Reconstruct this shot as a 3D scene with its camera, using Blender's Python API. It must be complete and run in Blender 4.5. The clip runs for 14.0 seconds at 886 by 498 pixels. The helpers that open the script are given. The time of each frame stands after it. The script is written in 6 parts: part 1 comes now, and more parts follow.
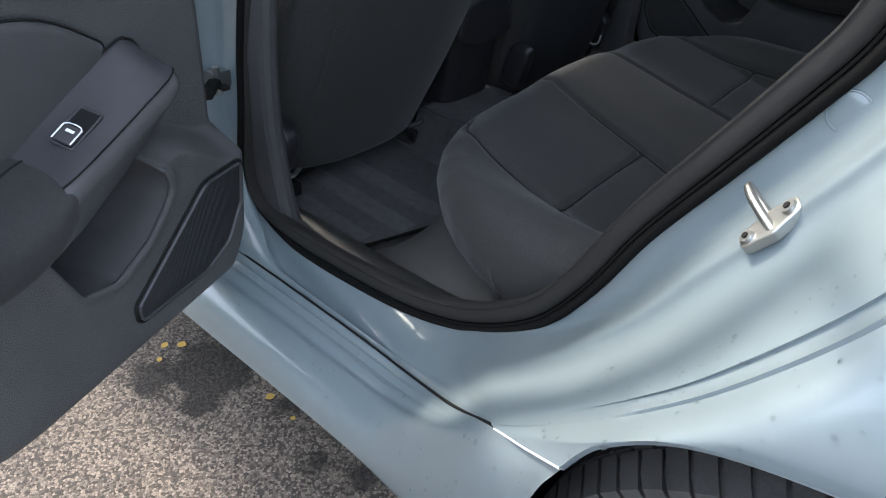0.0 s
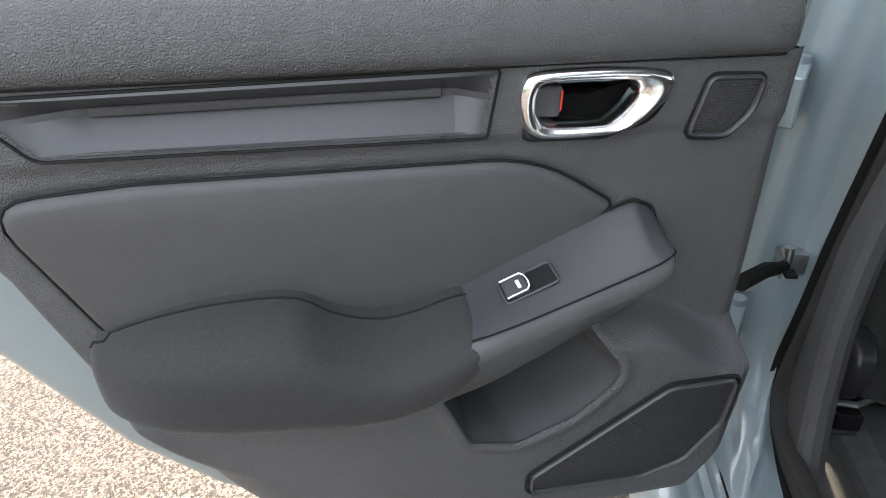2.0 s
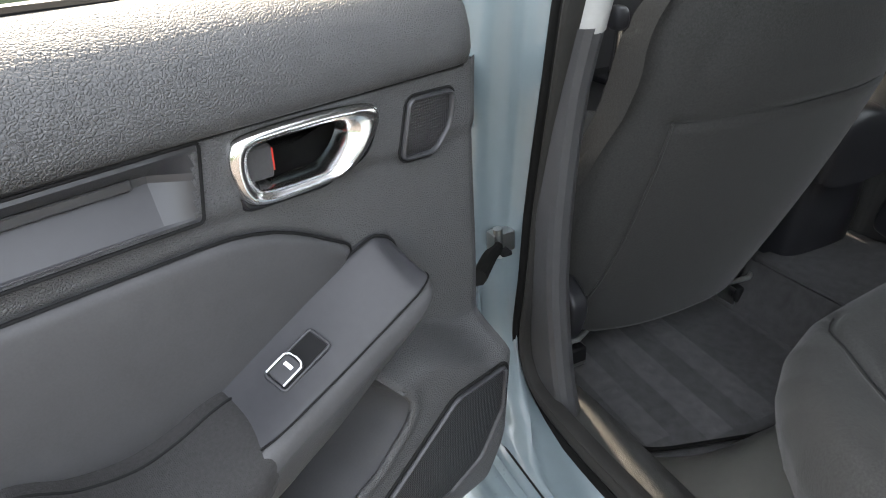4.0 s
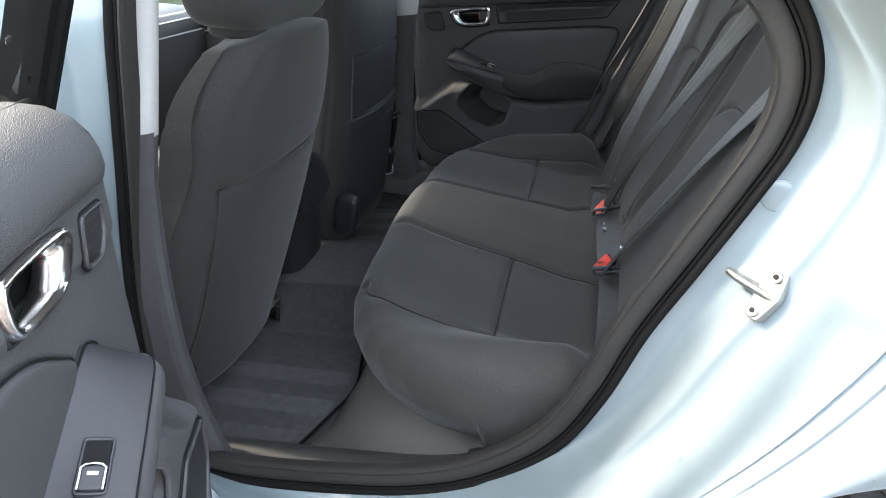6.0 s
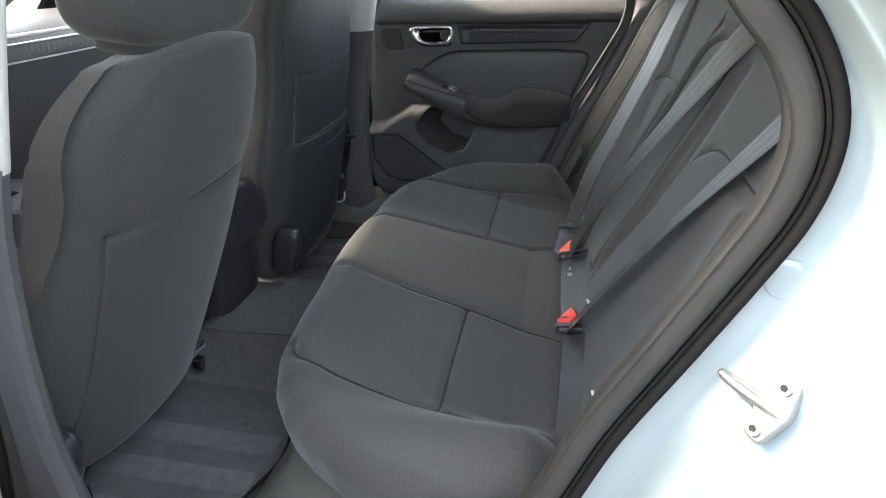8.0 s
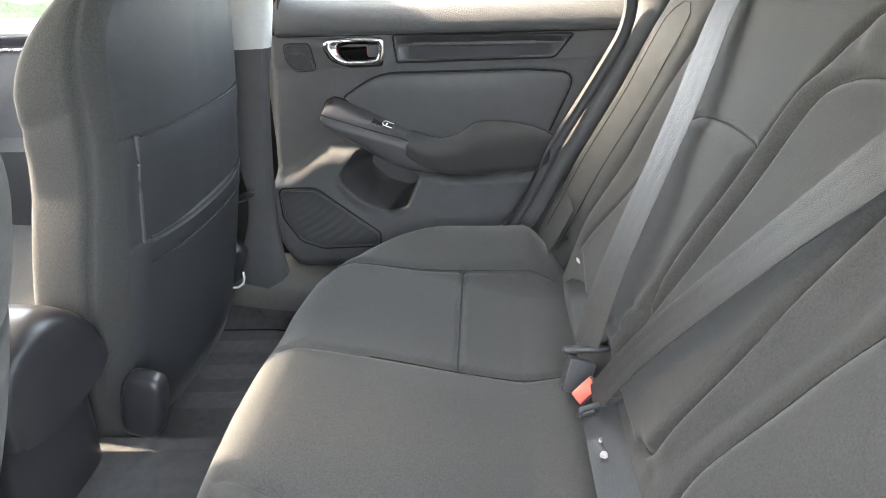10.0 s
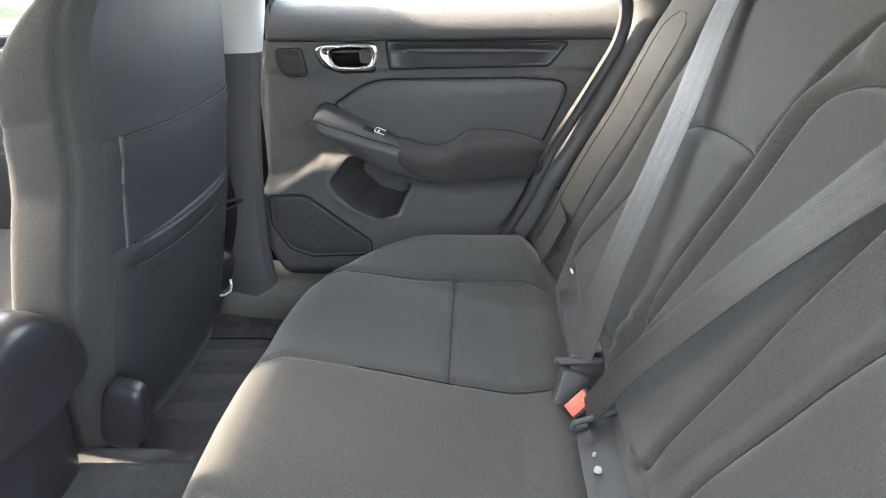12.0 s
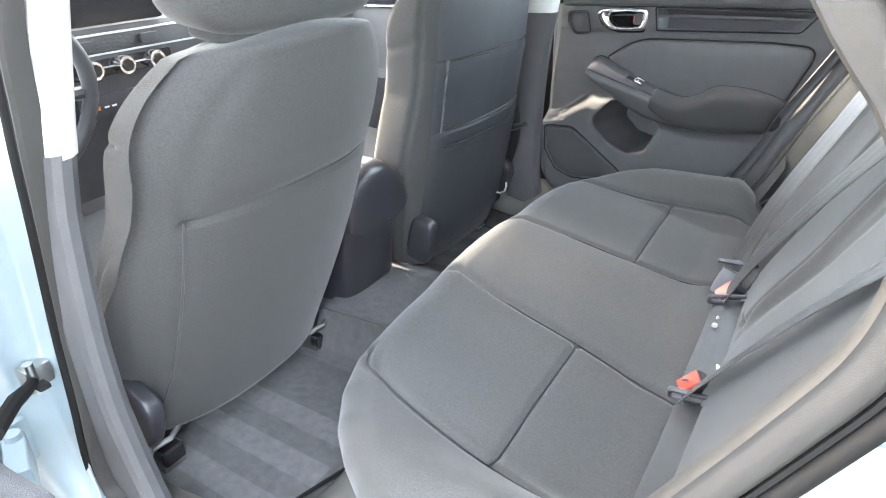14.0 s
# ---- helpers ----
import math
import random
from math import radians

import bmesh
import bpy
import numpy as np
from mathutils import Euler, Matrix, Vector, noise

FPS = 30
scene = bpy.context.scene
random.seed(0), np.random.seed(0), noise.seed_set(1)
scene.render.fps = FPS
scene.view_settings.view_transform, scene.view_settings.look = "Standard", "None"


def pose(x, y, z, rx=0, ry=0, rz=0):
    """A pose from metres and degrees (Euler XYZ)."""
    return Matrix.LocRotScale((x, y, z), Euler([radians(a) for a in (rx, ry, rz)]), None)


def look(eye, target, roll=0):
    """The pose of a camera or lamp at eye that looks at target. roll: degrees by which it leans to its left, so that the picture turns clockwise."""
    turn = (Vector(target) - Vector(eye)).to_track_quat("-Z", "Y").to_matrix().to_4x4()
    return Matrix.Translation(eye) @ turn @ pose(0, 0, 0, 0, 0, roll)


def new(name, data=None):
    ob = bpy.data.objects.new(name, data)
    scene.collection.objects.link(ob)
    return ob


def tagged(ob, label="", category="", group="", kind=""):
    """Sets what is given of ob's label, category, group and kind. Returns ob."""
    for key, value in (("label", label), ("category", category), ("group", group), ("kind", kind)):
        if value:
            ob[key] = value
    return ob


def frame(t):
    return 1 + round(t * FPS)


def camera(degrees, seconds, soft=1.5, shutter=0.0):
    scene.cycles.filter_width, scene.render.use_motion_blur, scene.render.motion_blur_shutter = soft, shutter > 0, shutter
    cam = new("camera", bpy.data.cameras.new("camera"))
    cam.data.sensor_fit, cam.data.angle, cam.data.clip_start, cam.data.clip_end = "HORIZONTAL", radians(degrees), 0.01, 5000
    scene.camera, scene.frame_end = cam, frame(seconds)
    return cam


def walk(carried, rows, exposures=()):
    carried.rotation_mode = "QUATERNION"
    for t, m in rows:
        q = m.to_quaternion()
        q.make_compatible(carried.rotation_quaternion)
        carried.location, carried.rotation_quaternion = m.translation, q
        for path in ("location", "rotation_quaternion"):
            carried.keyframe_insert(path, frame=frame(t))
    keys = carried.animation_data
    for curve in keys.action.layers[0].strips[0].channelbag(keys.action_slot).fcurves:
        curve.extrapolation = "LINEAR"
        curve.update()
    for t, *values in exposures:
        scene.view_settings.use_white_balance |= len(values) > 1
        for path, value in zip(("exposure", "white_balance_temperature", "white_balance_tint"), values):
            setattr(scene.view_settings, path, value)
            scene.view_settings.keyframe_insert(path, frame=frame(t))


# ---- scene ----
cam = camera(68.6, 14.0, 1.0)
PATH = [
    (0, (0.853, -1.239, 1.051), (-0.128, 0.062, -0.11), 5.1),
    (0.5, (0.766, -1.11, 1.051), (-0.663, -0.284, -0.079), 4.9),
    (1, (0.749, -1.039, 1.054), (-0.918, -0.756, -0.014), 3.9),
    (1.5, (0.713, -1.022, 1.054), (-1.007, -1.1, 0.037), 0.5),
    (2, (0.703, -1.028, 1.05), (-1.031, -1.247, 0.077), -0.3),
    (2.5, (0.702, -1.032, 1.046), (-1.043, -1.288, 0.104), -0.3),
    (3, (0.707, -1.033, 1.051), (-1.057, -1.25, 0.134), -0.6),
    (3.5, (0.703, -1.035, 1.06), (-1.074, -0.985, 0.143), -1.6),
    (4, (0.642, -1.063, 1.06), (-0.972, -0.375, 0.1), -4.2),
    (4.2, (0.637, -1.08, 1.059), (-0.862, -0.193, 0.075), -4.6),
    (6.3, (0.604, -1.372, 1.132), (0.272, 0.413, 0.293), -2.9),
    (6.5, (0.578, -1.389, 1.134), (0.286, 0.409, 0.309), -1.9),
    (7, (0.554, -1.402, 1.128), (0.317, 0.41, 0.316), -1.8),
    (7.5, (0.567, -1.343, 1.114), (0.327, 0.465, 0.293), -1.8),
    (8, (0.624, -1.168, 1.11), (0.286, 0.622, 0.285), -1.8),
    (8.5, (0.648, -1.011, 1.107), (0.296, 0.769, 0.264), -2.5),
    (9, (0.575, -0.844, 1.109), (0.331, 0.948, 0.256), -1.4),
    (9.2, (0.555, -0.791, 1.111), (0.344, 1.005, 0.255), -1.5),
    (11.3, (0.494, -0.531, 1.082), (0.435, 1.275, 0.224), -1.4),
    (11.5, (0.497, -0.538, 1.086), (0.435, 1.271, 0.234), -1.2),
    (12, (0.51, -0.616, 1.09), (0.415, 1.202, 0.262), -0.9),
    (12.5, (0.504, -0.71, 1.125), (0.315, 1.065, 0.223), 0.8),
    (13, (0.572, -0.794, 1.117), (0.062, 0.919, 0.22), -0.2),
    (13.5, (0.678, -0.894, 1.109), (-0.132, 0.707, 0.225), -0.8),
    (14, (0.748, -0.987, 1.119), (-0.198, 0.541, 0.241), -2.4),
]
EXPOSURES = [(0, 2.6, 6600, 10), (0.3, 3.0, 7000, 10), (0.5, 3.3, 7300, 10), (1, 3.5, 7600, 10), (2.5, 3.15, 7600, 10), (3.2, 3.15, 7600, 10), (4.2, 3.5, 7700, 10), (6.3, 3.6, 7000, 10), (7.5, 3.75, 7100, 10), (8.5, 4.7, 7500, 10), (9, 5.35, 7700, 10), (11.3, 5.25, 7300, 10), (12.5, 5.2, 7600, 10), (13.0, 5.2, 7700, 10), (13.5, 5.75, 7500, 10), (14, 5.75, 7200, 10)]
walk(cam, [(t, look(eye, target, roll)) for t, eye, target, roll in PATH], EXPOSURES)

# ---- light ----
SUN_EL, SUN_AZ = 44.0, 3.0   # degrees; azimuth from straight ahead of the car towards its right side
world = bpy.data.worlds.new("sky_world")
scene.world = world
world.use_nodes = True
wn = world.node_tree.nodes
sky = wn.new("ShaderNodeTexSky")
sky.sky_type, sky.sun_disc = "NISHITA", False
sun_way = Vector((-math.cos(radians(SUN_EL)) * math.cos(radians(SUN_AZ)), math.cos(radians(SUN_EL)) * math.sin(radians(SUN_AZ)), math.sin(radians(SUN_EL))))
sky.dust_density, sky.air_density = 3.5, 1.0
sky.sun_elevation = radians(SUN_EL)
sky.sun_rotation = math.atan2(sun_way.x, sun_way.y)
haze = wn.new("ShaderNodeMix")   # thin bright cloud over the whole sky
haze.data_type = "RGBA"
haze.inputs["Factor"].default_value = 0.45
for socket in haze.inputs:
    if socket.identifier == "B_Color":
        socket.default_value = (5.2, 5.7, 6.6, 1)
    if socket.identifier == "A_Color":
        world.node_tree.links.new(sky.outputs[0], socket)
for socket in haze.outputs:
    if socket.identifier == "Result_Color":
        world.node_tree.links.new(socket, wn["Background"].inputs[0])
wn["Background"].inputs[1].default_value = 0.15
sun = new("sun", bpy.data.lights.new("sun", "SUN"))
sun.data.energy, sun.data.angle, sun.data.color = 1.25, radians(3.0), (1.0, 0.91, 0.80)
sun.matrix_world = look(sun_way * 20, (0, 0, 0))


# ---- materials ----
def material(name, base, rough=0.5, metal=0.0, grain=None, mottle=None, sheen=0.0, coat=0.0, weave=None, spec=0.5):
    """base colour with mottling (scale, amount), leather grain (scale, depth), weave (scale, depth)."""
    m = bpy.data.materials.new(name)
    m.use_nodes = True
    nt = m.node_tree
    n, link = nt.nodes, nt.links.new
    b = n["Principled BSDF"]
    b.inputs["Base Color"].default_value = (*base, 1)
    b.inputs["Roughness"].default_value = rough
    b.inputs["Metallic"].default_value = metal
    b.inputs["Sheen Weight"].default_value = sheen
    b.inputs["Sheen Roughness"].default_value = 0.4
    b.inputs["Coat Weight"].default_value = coat
    b.inputs["Coat Roughness"].default_value = 0.06
    b.inputs["Specular IOR Level"].default_value = spec
    tc = n.new("ShaderNodeTexCoord").outputs["Object"]
    if mottle:
        t1, t2 = n.new("ShaderNodeTexNoise"), n.new("ShaderNodeTexNoise")
        t1.inputs["Scale"].default_value, t1.inputs["Detail"].default_value = mottle[0], 5
        t2.inputs["Scale"].default_value, t2.inputs["Detail"].default_value = mottle[0] * 14, 3
        link(tc, t1.inputs["Vector"]), link(tc, t2.inputs["Vector"])
        add = n.new("ShaderNodeMath")
        add.operation = "ADD"
        link(t1.outputs[0], add.inputs[0]), link(t2.outputs[0], add.inputs[1])
        mr = n.new("ShaderNodeMapRange")
        mr.inputs["From Min"].default_value, mr.inputs["From Max"].default_value = 0.6, 1.4
        mr.inputs["To Min"].default_value, mr.inputs["To Max"].default_value = 1 - mottle[1], 1 + mottle[1]
        link(add.outputs[0], mr.inputs["Value"])
        mul = n.new("ShaderNodeVectorMath")
        mul.operation = "SCALE"
        mul.inputs[0].default_value = base
        link(mr.outputs[0], mul.inputs["Scale"])
        link(mul.outputs[0], b.inputs["Base Color"])
        rr = n.new("ShaderNodeMapRange")
        rr.inputs["From Min"].default_value, rr.inputs["From Max"].default_value = 0.6, 1.4
        rr.inputs["To Min"].default_value, rr.inputs["To Max"].default_value = max(0.02, rough - 0.06), min(1, rough + 0.06)
        link(add.outputs[0], rr.inputs["Value"]), link(rr.outputs[0], b.inputs["Roughness"])
    height = None
    if grain:
        v = n.new("ShaderNodeTexVoronoi")
        v.feature = "DISTANCE_TO_EDGE"
        v.inputs["Scale"].default_value = grain[0]
        warp = n.new("ShaderNodeTexNoise")
        warp.inputs["Scale"].default_value = grain[0] * 0.5
        mix = n.new("ShaderNodeVectorMath")
        mix.operation = "MULTIPLY_ADD"
        mix.inputs[1].default_value = (0.7 / grain[0],) * 3
        link(tc, warp.inputs["Vector"]), link(warp.outputs["Color"], mix.inputs[0]), link(tc, mix.inputs[2])
        link(mix.outputs[0], v.inputs["Vector"])
        round_off = n.new("ShaderNodeMapRange")
        round_off.interpolation_type = "SMOOTHSTEP"
        round_off.inputs["From Max"].default_value = 0.28
        link(v.outputs["Distance"], round_off.inputs["Value"])
        bump = n.new("ShaderNodeBump")
        bump.inputs["Strength"].default_value, bump.inputs["Distance"].default_value = grain[1], 0.35 / grain[0]
        link(round_off.outputs[0], bump.inputs["Height"])
        height = bump
    if weave:
        w1, w2 = n.new("ShaderNodeTexVoronoi"), n.new("ShaderNodeTexNoise")
        w1.inputs["Scale"].default_value, w1.inputs["Randomness"].default_value = weave[0] * 1.4, 0.55
        w2.inputs["Scale"].default_value = weave[0] * 0.6
        add2 = n.new("ShaderNodeMath")
        add2.operation = "SUBTRACT"
        link(tc, w1.inputs["Vector"]), link(tc, w2.inputs["Vector"])
        link(w2.outputs[0], add2.inputs[0]), link(w1.outputs["Distance"], add2.inputs[1])
        bump = n.new("ShaderNodeBump")
        bump.inputs["Strength"].default_value, bump.inputs["Distance"].default_value = weave[1], 0.5 / weave[0]
        link(add2.outputs[0], bump.inputs["Height"])
        if height:
            link(height.outputs[0], bump.inputs["Normal"])
        height = bump
    if height:
        link(height.outputs[0], b.inputs["Normal"])
    return m


PAINT = material("blue_grey_metallic_paint", (0.162, 0.203, 0.221), 0.36, 0.15, mottle=(3, 0.05), coat=0.7)
GRAIN = material("grained_black_vinyl", (0.064, 0.064, 0.066), 0.52, grain=(430, 0.72), mottle=(40, 0.14), spec=0.32)
PLAIN = material("plain_black_soft_trim", (0.052, 0.0515, 0.0535), 0.46, grain=(1500, 0.15), mottle=(40, 0.12), spec=0.25)
SATIN = material("satin_black_plastic", (0.034, 0.034, 0.0375), 0.36, grain=(1800, 0.12), mottle=(9, 0.1), spec=0.38)
CONSOLE = material("smooth_black_plastic", (0.018, 0.018, 0.0205), 0.33, mottle=(30, 0.1), spec=0.3)
GLOSS = material("gloss_black_plastic", (0.012, 0.012, 0.014), 0.14, mottle=(9, 0.1))
DARKREC = material("dark_recess_plastic", (0.009, 0.009, 0.0095), 0.7, mottle=(9, 0.1), spec=0.15)
FABRIC = material("black_seat_cloth", (0.042, 0.0417, 0.0405), 0.88, mottle=(420, 0.38), sheen=0.13, weave=(420, 0.32), spec=0.08)
SEATCLOTH = material("black_front_seat_cloth", (0.035, 0.0347, 0.0343), 0.88, mottle=(420, 0.36), sheen=0.12, weave=(420, 0.3), spec=0.08)
CLOTH = material("black_knit_cloth", (0.030, 0.0293, 0.0295), 0.9, mottle=(420, 0.3), sheen=0.1, weave=(600, 0.4), spec=0.08)
SEAM = material("dark_seam_gap", (0.008, 0.008, 0.008), 0.9, mottle=(40, 0.2))
HORIZON_RING = material("unseen_ring_green", (0.05, 0.065, 0.035), 0.9, mottle=(1.5, 0.5))
BOLSTER = material("grained_side_bolster", (0.046, 0.0454, 0.043), 0.40, grain=(520, 0.45), mottle=(60, 0.2), spec=0.42)
VINYL = material("dark_seat_back_vinyl", (0.025, 0.0265, 0.029), 0.5, mottle=(90, 0.2), weave=(700, 0.25), spec=0.22)
CARPET = material("black_carpet", (0.062, 0.061, 0.062), 0.95, mottle=(60, 0.35), sheen=0.08, grain=(700, 0.9), spec=0.05)
MATTE = material("ribbed_floor_mat_carpet", (0.066, 0.0655, 0.067), 0.95, mottle=(60, 0.35), sheen=0.08, grain=(900, 0.9), spec=0.05)
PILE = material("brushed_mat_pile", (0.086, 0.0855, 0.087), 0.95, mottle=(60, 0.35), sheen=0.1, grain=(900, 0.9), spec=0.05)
RUBBER = material("black_rubber_seal", (0.0065, 0.0064, 0.0062), 0.8, mottle=(12, 0.2), spec=0.08)
LIPTRIM = material("dark_soft_lip_trim", (0.022, 0.021, 0.0198), 0.62, mottle=(14, 0.15), grain=(1400, 0.35), spec=0.2)
TYRE = material("dusty_tyre_rubber", (0.045, 0.043, 0.041), 0.75, mottle=(20, 0.35), grain=(500, 0.3))
CHROME = material("satin_chrome", (0.78, 0.78, 0.79), 0.2, 1.0, mottle=(20, 0.04))
STEEL = material("zinc_plated_steel", (0.38, 0.39, 0.38), 0.38, 1.0, mottle=(30, 0.12))
BELT = material("grey_black_webbing", (0.019, 0.0194, 0.0204), 0.42, mottle=(25, 0.12), sheen=0.03, weave=(520, 0.5), spec=0.42)
RED = material("red_plastic", (0.62, 0.04, 0.025), 0.4, mottle=(20, 0.08))
WHITEP = material("white_plastic", (0.75, 0.76, 0.78), 0.35, mottle=(20, 0.05))
GREYTRIM = material("light_grey_trim", (0.36, 0.36, 0.35), 0.6, mottle=(10, 0.06), grain=(900, 0.3))
SCUFF = material("grey_brown_grained_plastic", (0.080, 0.079, 0.072), 0.42, mottle=(6, 0.12), grain=(900, 0.3))
STITCH = material("grey_thread", (0.28, 0.27, 0.25), 0.8, mottle=(40, 0.1))
SILVER = material("silver_plastic", (0.6, 0.6, 0.62), 0.28, 0.9, mottle=(20, 0.05))
LEAF = material("yellow_leaf", (0.42, 0.27, 0.06), 0.7, mottle=(60, 0.35))
ORANGE = material("orange_plastic", (0.7, 0.22, 0.03), 0.4, mottle=(20, 0.1))

GLASS = bpy.data.materials.new("window_glass")
GLASS.use_nodes = True
wg, wl = GLASS.node_tree.nodes, GLASS.node_tree.links.new
clear, shine, split_, rim_ = wg.new("ShaderNodeBsdfTransparent"), wg.new("ShaderNodeBsdfGlossy"), wg.new("ShaderNodeMixShader"), wg.new("ShaderNodeLayerWeight")
clear.inputs[0].default_value = (0.90, 0.94, 0.92, 1)
shine.inputs["Roughness"].default_value = 0.01
rim_.inputs["Blend"].default_value = 0.5
steep, gloss = wg.new("ShaderNodeMath"), wg.new("ShaderNodeMath")
steep.operation, steep.inputs[1].default_value = "POWER", 5.0
gloss.operation, gloss.inputs[1].default_value, gloss.inputs[2].default_value = "MULTIPLY_ADD", 0.9, 0.05
wl(rim_.outputs["Facing"], steep.inputs[0]), wl(steep.outputs[0], gloss.inputs[0])
wl(gloss.outputs[0], split_.inputs[0]), wl(clear.outputs[0], split_.inputs[1]), wl(shine.outputs[0], split_.inputs[2])
wl(split_.outputs[0], wg["Material Output"].inputs["Surface"])

WATER = bpy.data.materials.new("rain_drop_water")
WATER.use_nodes = True
WATER.node_tree.nodes["Principled BSDF"].inputs["Transmission Weight"].default_value = 1.0
WATER.node_tree.nodes["Principled BSDF"].inputs["Roughness"].default_value = 0.02
WATER.node_tree.nodes["Principled BSDF"].inputs["IOR"].default_value = 1.2

# asphalt: pale stones in dark binder, oil stains beside the sill
ASPHALT = bpy.data.materials.new("asphalt")
ASPHALT.use_nodes = True
an, al = ASPHALT.node_tree.nodes, ASPHALT.node_tree.links.new
ab = an["Principled BSDF"]
ac = an.new("ShaderNodeTexCoord").outputs["Object"]
vor = an.new("ShaderNodeTexVoronoi")
vor.inputs["Scale"].default_value = 210
vor2 = an.new("ShaderNodeTexVoronoi")
vor2.feature, vor2.inputs["Scale"].default_value = "DISTANCE_TO_EDGE", 210
fine = an.new("ShaderNodeTexNoise")
fine.inputs["Scale"].default_value, fine.inputs["Detail"].default_value = 420, 6
broad = an.new("ShaderNodeTexNoise")
broad.inputs["Scale"].default_value, broad.inputs["Detail"].default_value = 2.2, 6
for node in (vor, vor2, fine, broad):
    al(ac, node.inputs["Vector"])
stone = an.new("ShaderNodeValToRGB")
stone.color_ramp.elements[0].color, stone.color_ramp.elements[1].color = (0.055, 0.046, 0.039, 1), (0.27, 0.225, 0.182, 1)
stone.color_ramp.elements[0].position, stone.color_ramp.elements[1].position = 0.15, 0.95
bw = an.new("ShaderNodeSeparateColor")
al(vor.outputs["Color"], bw.inputs[0]), al(bw.outputs[0], stone.inputs[0])
edge = an.new("ShaderNodeMapRange")
edge.inputs["From Max"].default_value, edge.inputs["To Min"].default_value = 0.12, 0.35
al(vor2.outputs["Distance"], edge.inputs["Value"])
shade = an.new("ShaderNodeVectorMath")
shade.operation = "SCALE"
al(stone.outputs[0], shade.inputs[0]), al(edge.outputs[0], shade.inputs["Scale"])
patch = an.new("ShaderNodeMapRange")
patch.inputs["From Min"].default_value, patch.inputs["From Max"].default_value = 0.3, 0.7
patch.inputs["To Min"].default_value, patch.inputs["To Max"].default_value = 0.75, 1.2
al(broad.outputs[0], patch.inputs["Value"])
worn = an.new("ShaderNodeVectorMath")
worn.operation = "SCALE"
al(shade.outputs[0], worn.inputs[0]), al(patch.outputs[0], worn.inputs["Scale"])
stain_total = None
ragged = an.new("ShaderNodeTexNoise")
ragged.inputs["Scale"].default_value, ragged.inputs["Detail"].default_value = 24, 5
al(ac, ragged.inputs["Vector"])
for sx, sy, sr in ((-0.07, -0.77, 0.085), (-0.01, -0.83, 0.045), (0.26, -0.77, 0.028), (0.34, -0.74, 0.03), (0.12, -0.72, 0.03), (-0.13, -0.86, 0.05)):
    gap = an.new("ShaderNodeVectorMath")
    gap.operation = "DISTANCE"
    gap.inputs[1].default_value = (sx, sy, 0)
    al(ac, gap.inputs[0])
    wob = an.new("ShaderNodeMath")
    wob.operation, wob.inputs[1].default_value = "MULTIPLY_ADD", 0.09
    al(ragged.outputs[0], wob.inputs[0]), al(gap.outputs["Value"], wob.inputs[2])
    dark = an.new("ShaderNodeMapRange")
    dark.inputs["From Min"].default_value, dark.inputs["From Max"].default_value = sr + 0.03, sr + 0.055
    dark.inputs["To Min"].default_value = 0.24
    al(wob.outputs[0], dark.inputs["Value"])
    if stain_total is None:
        stain_total = dark.outputs[0]
    else:
        low = an.new("ShaderNodeMath")
        low.operation = "MINIMUM"
        al(stain_total, low.inputs[0]), al(dark.outputs[0], low.inputs[1])
        stain_total = low.outputs[0]
oiled = an.new("ShaderNodeVectorMath")
oiled.operation = "SCALE"
al(worn.outputs[0], oiled.inputs[0]), al(stain_total, oiled.inputs["Scale"])
al(oiled.outputs[0], ab.inputs["Base Color"])
ab.inputs["Roughness"].default_value = 0.85
abump = an.new("ShaderNodeBump")
abump.inputs["Strength"].default_value, abump.inputs["Distance"].default_value = 0.9, 0.004
hsum = an.new("ShaderNodeMath")
hsum.operation = "MULTIPLY_ADD"
hsum.inputs[1].default_value = 0.5
al(fine.outputs[0], hsum.inputs[0]), al(edge.outputs[0], hsum.inputs[2])
al(hsum.outputs[0], abump.inputs["Height"]), al(abump.outputs[0], ab.inputs["Normal"])


# ---- mesh helpers ----
def finish(bm, name, mat, parent=None, smooth=True, angle=40, mirror=None):
    if mirror:
        for v in bm.verts:
            v.co = mirror(v.co)
    bmesh.ops.remove_doubles(bm, verts=bm.verts, dist=1e-5)
    bmesh.ops.recalc_face_normals(bm, faces=bm.faces)
    me = bpy.data.meshes.new(name)
    for f in bm.faces:
        f.smooth = smooth
    for e in bm.edges:
        if len(e.link_faces) == 2 and e.calc_face_angle(0) > radians(angle):
            e.smooth = False
    bm.to_mesh(me)
    bm.free()
    me.materials.append(mat)
    ob = new(name, me)
    if parent:
        ob.parent = parent
    return ob


def part(name, bm, mat, parent, label="", mirror=None, smooth=True, angle=40):
    return tagged(finish(bm, name, mat, parent, smooth, angle, mirror), label)


def thing(name, label, category, group="", kind="", at=(0, 0, 0)):
    ob = tagged(new(name), label, category, group, kind)
    ob.location = at
    return ob


def solid(name, bm, mat, label, category, group="", kind="", mirror=None, smooth=True, angle=40):
    return tagged(finish(bm, name, mat, None, smooth, angle, mirror), label, category, group, kind)


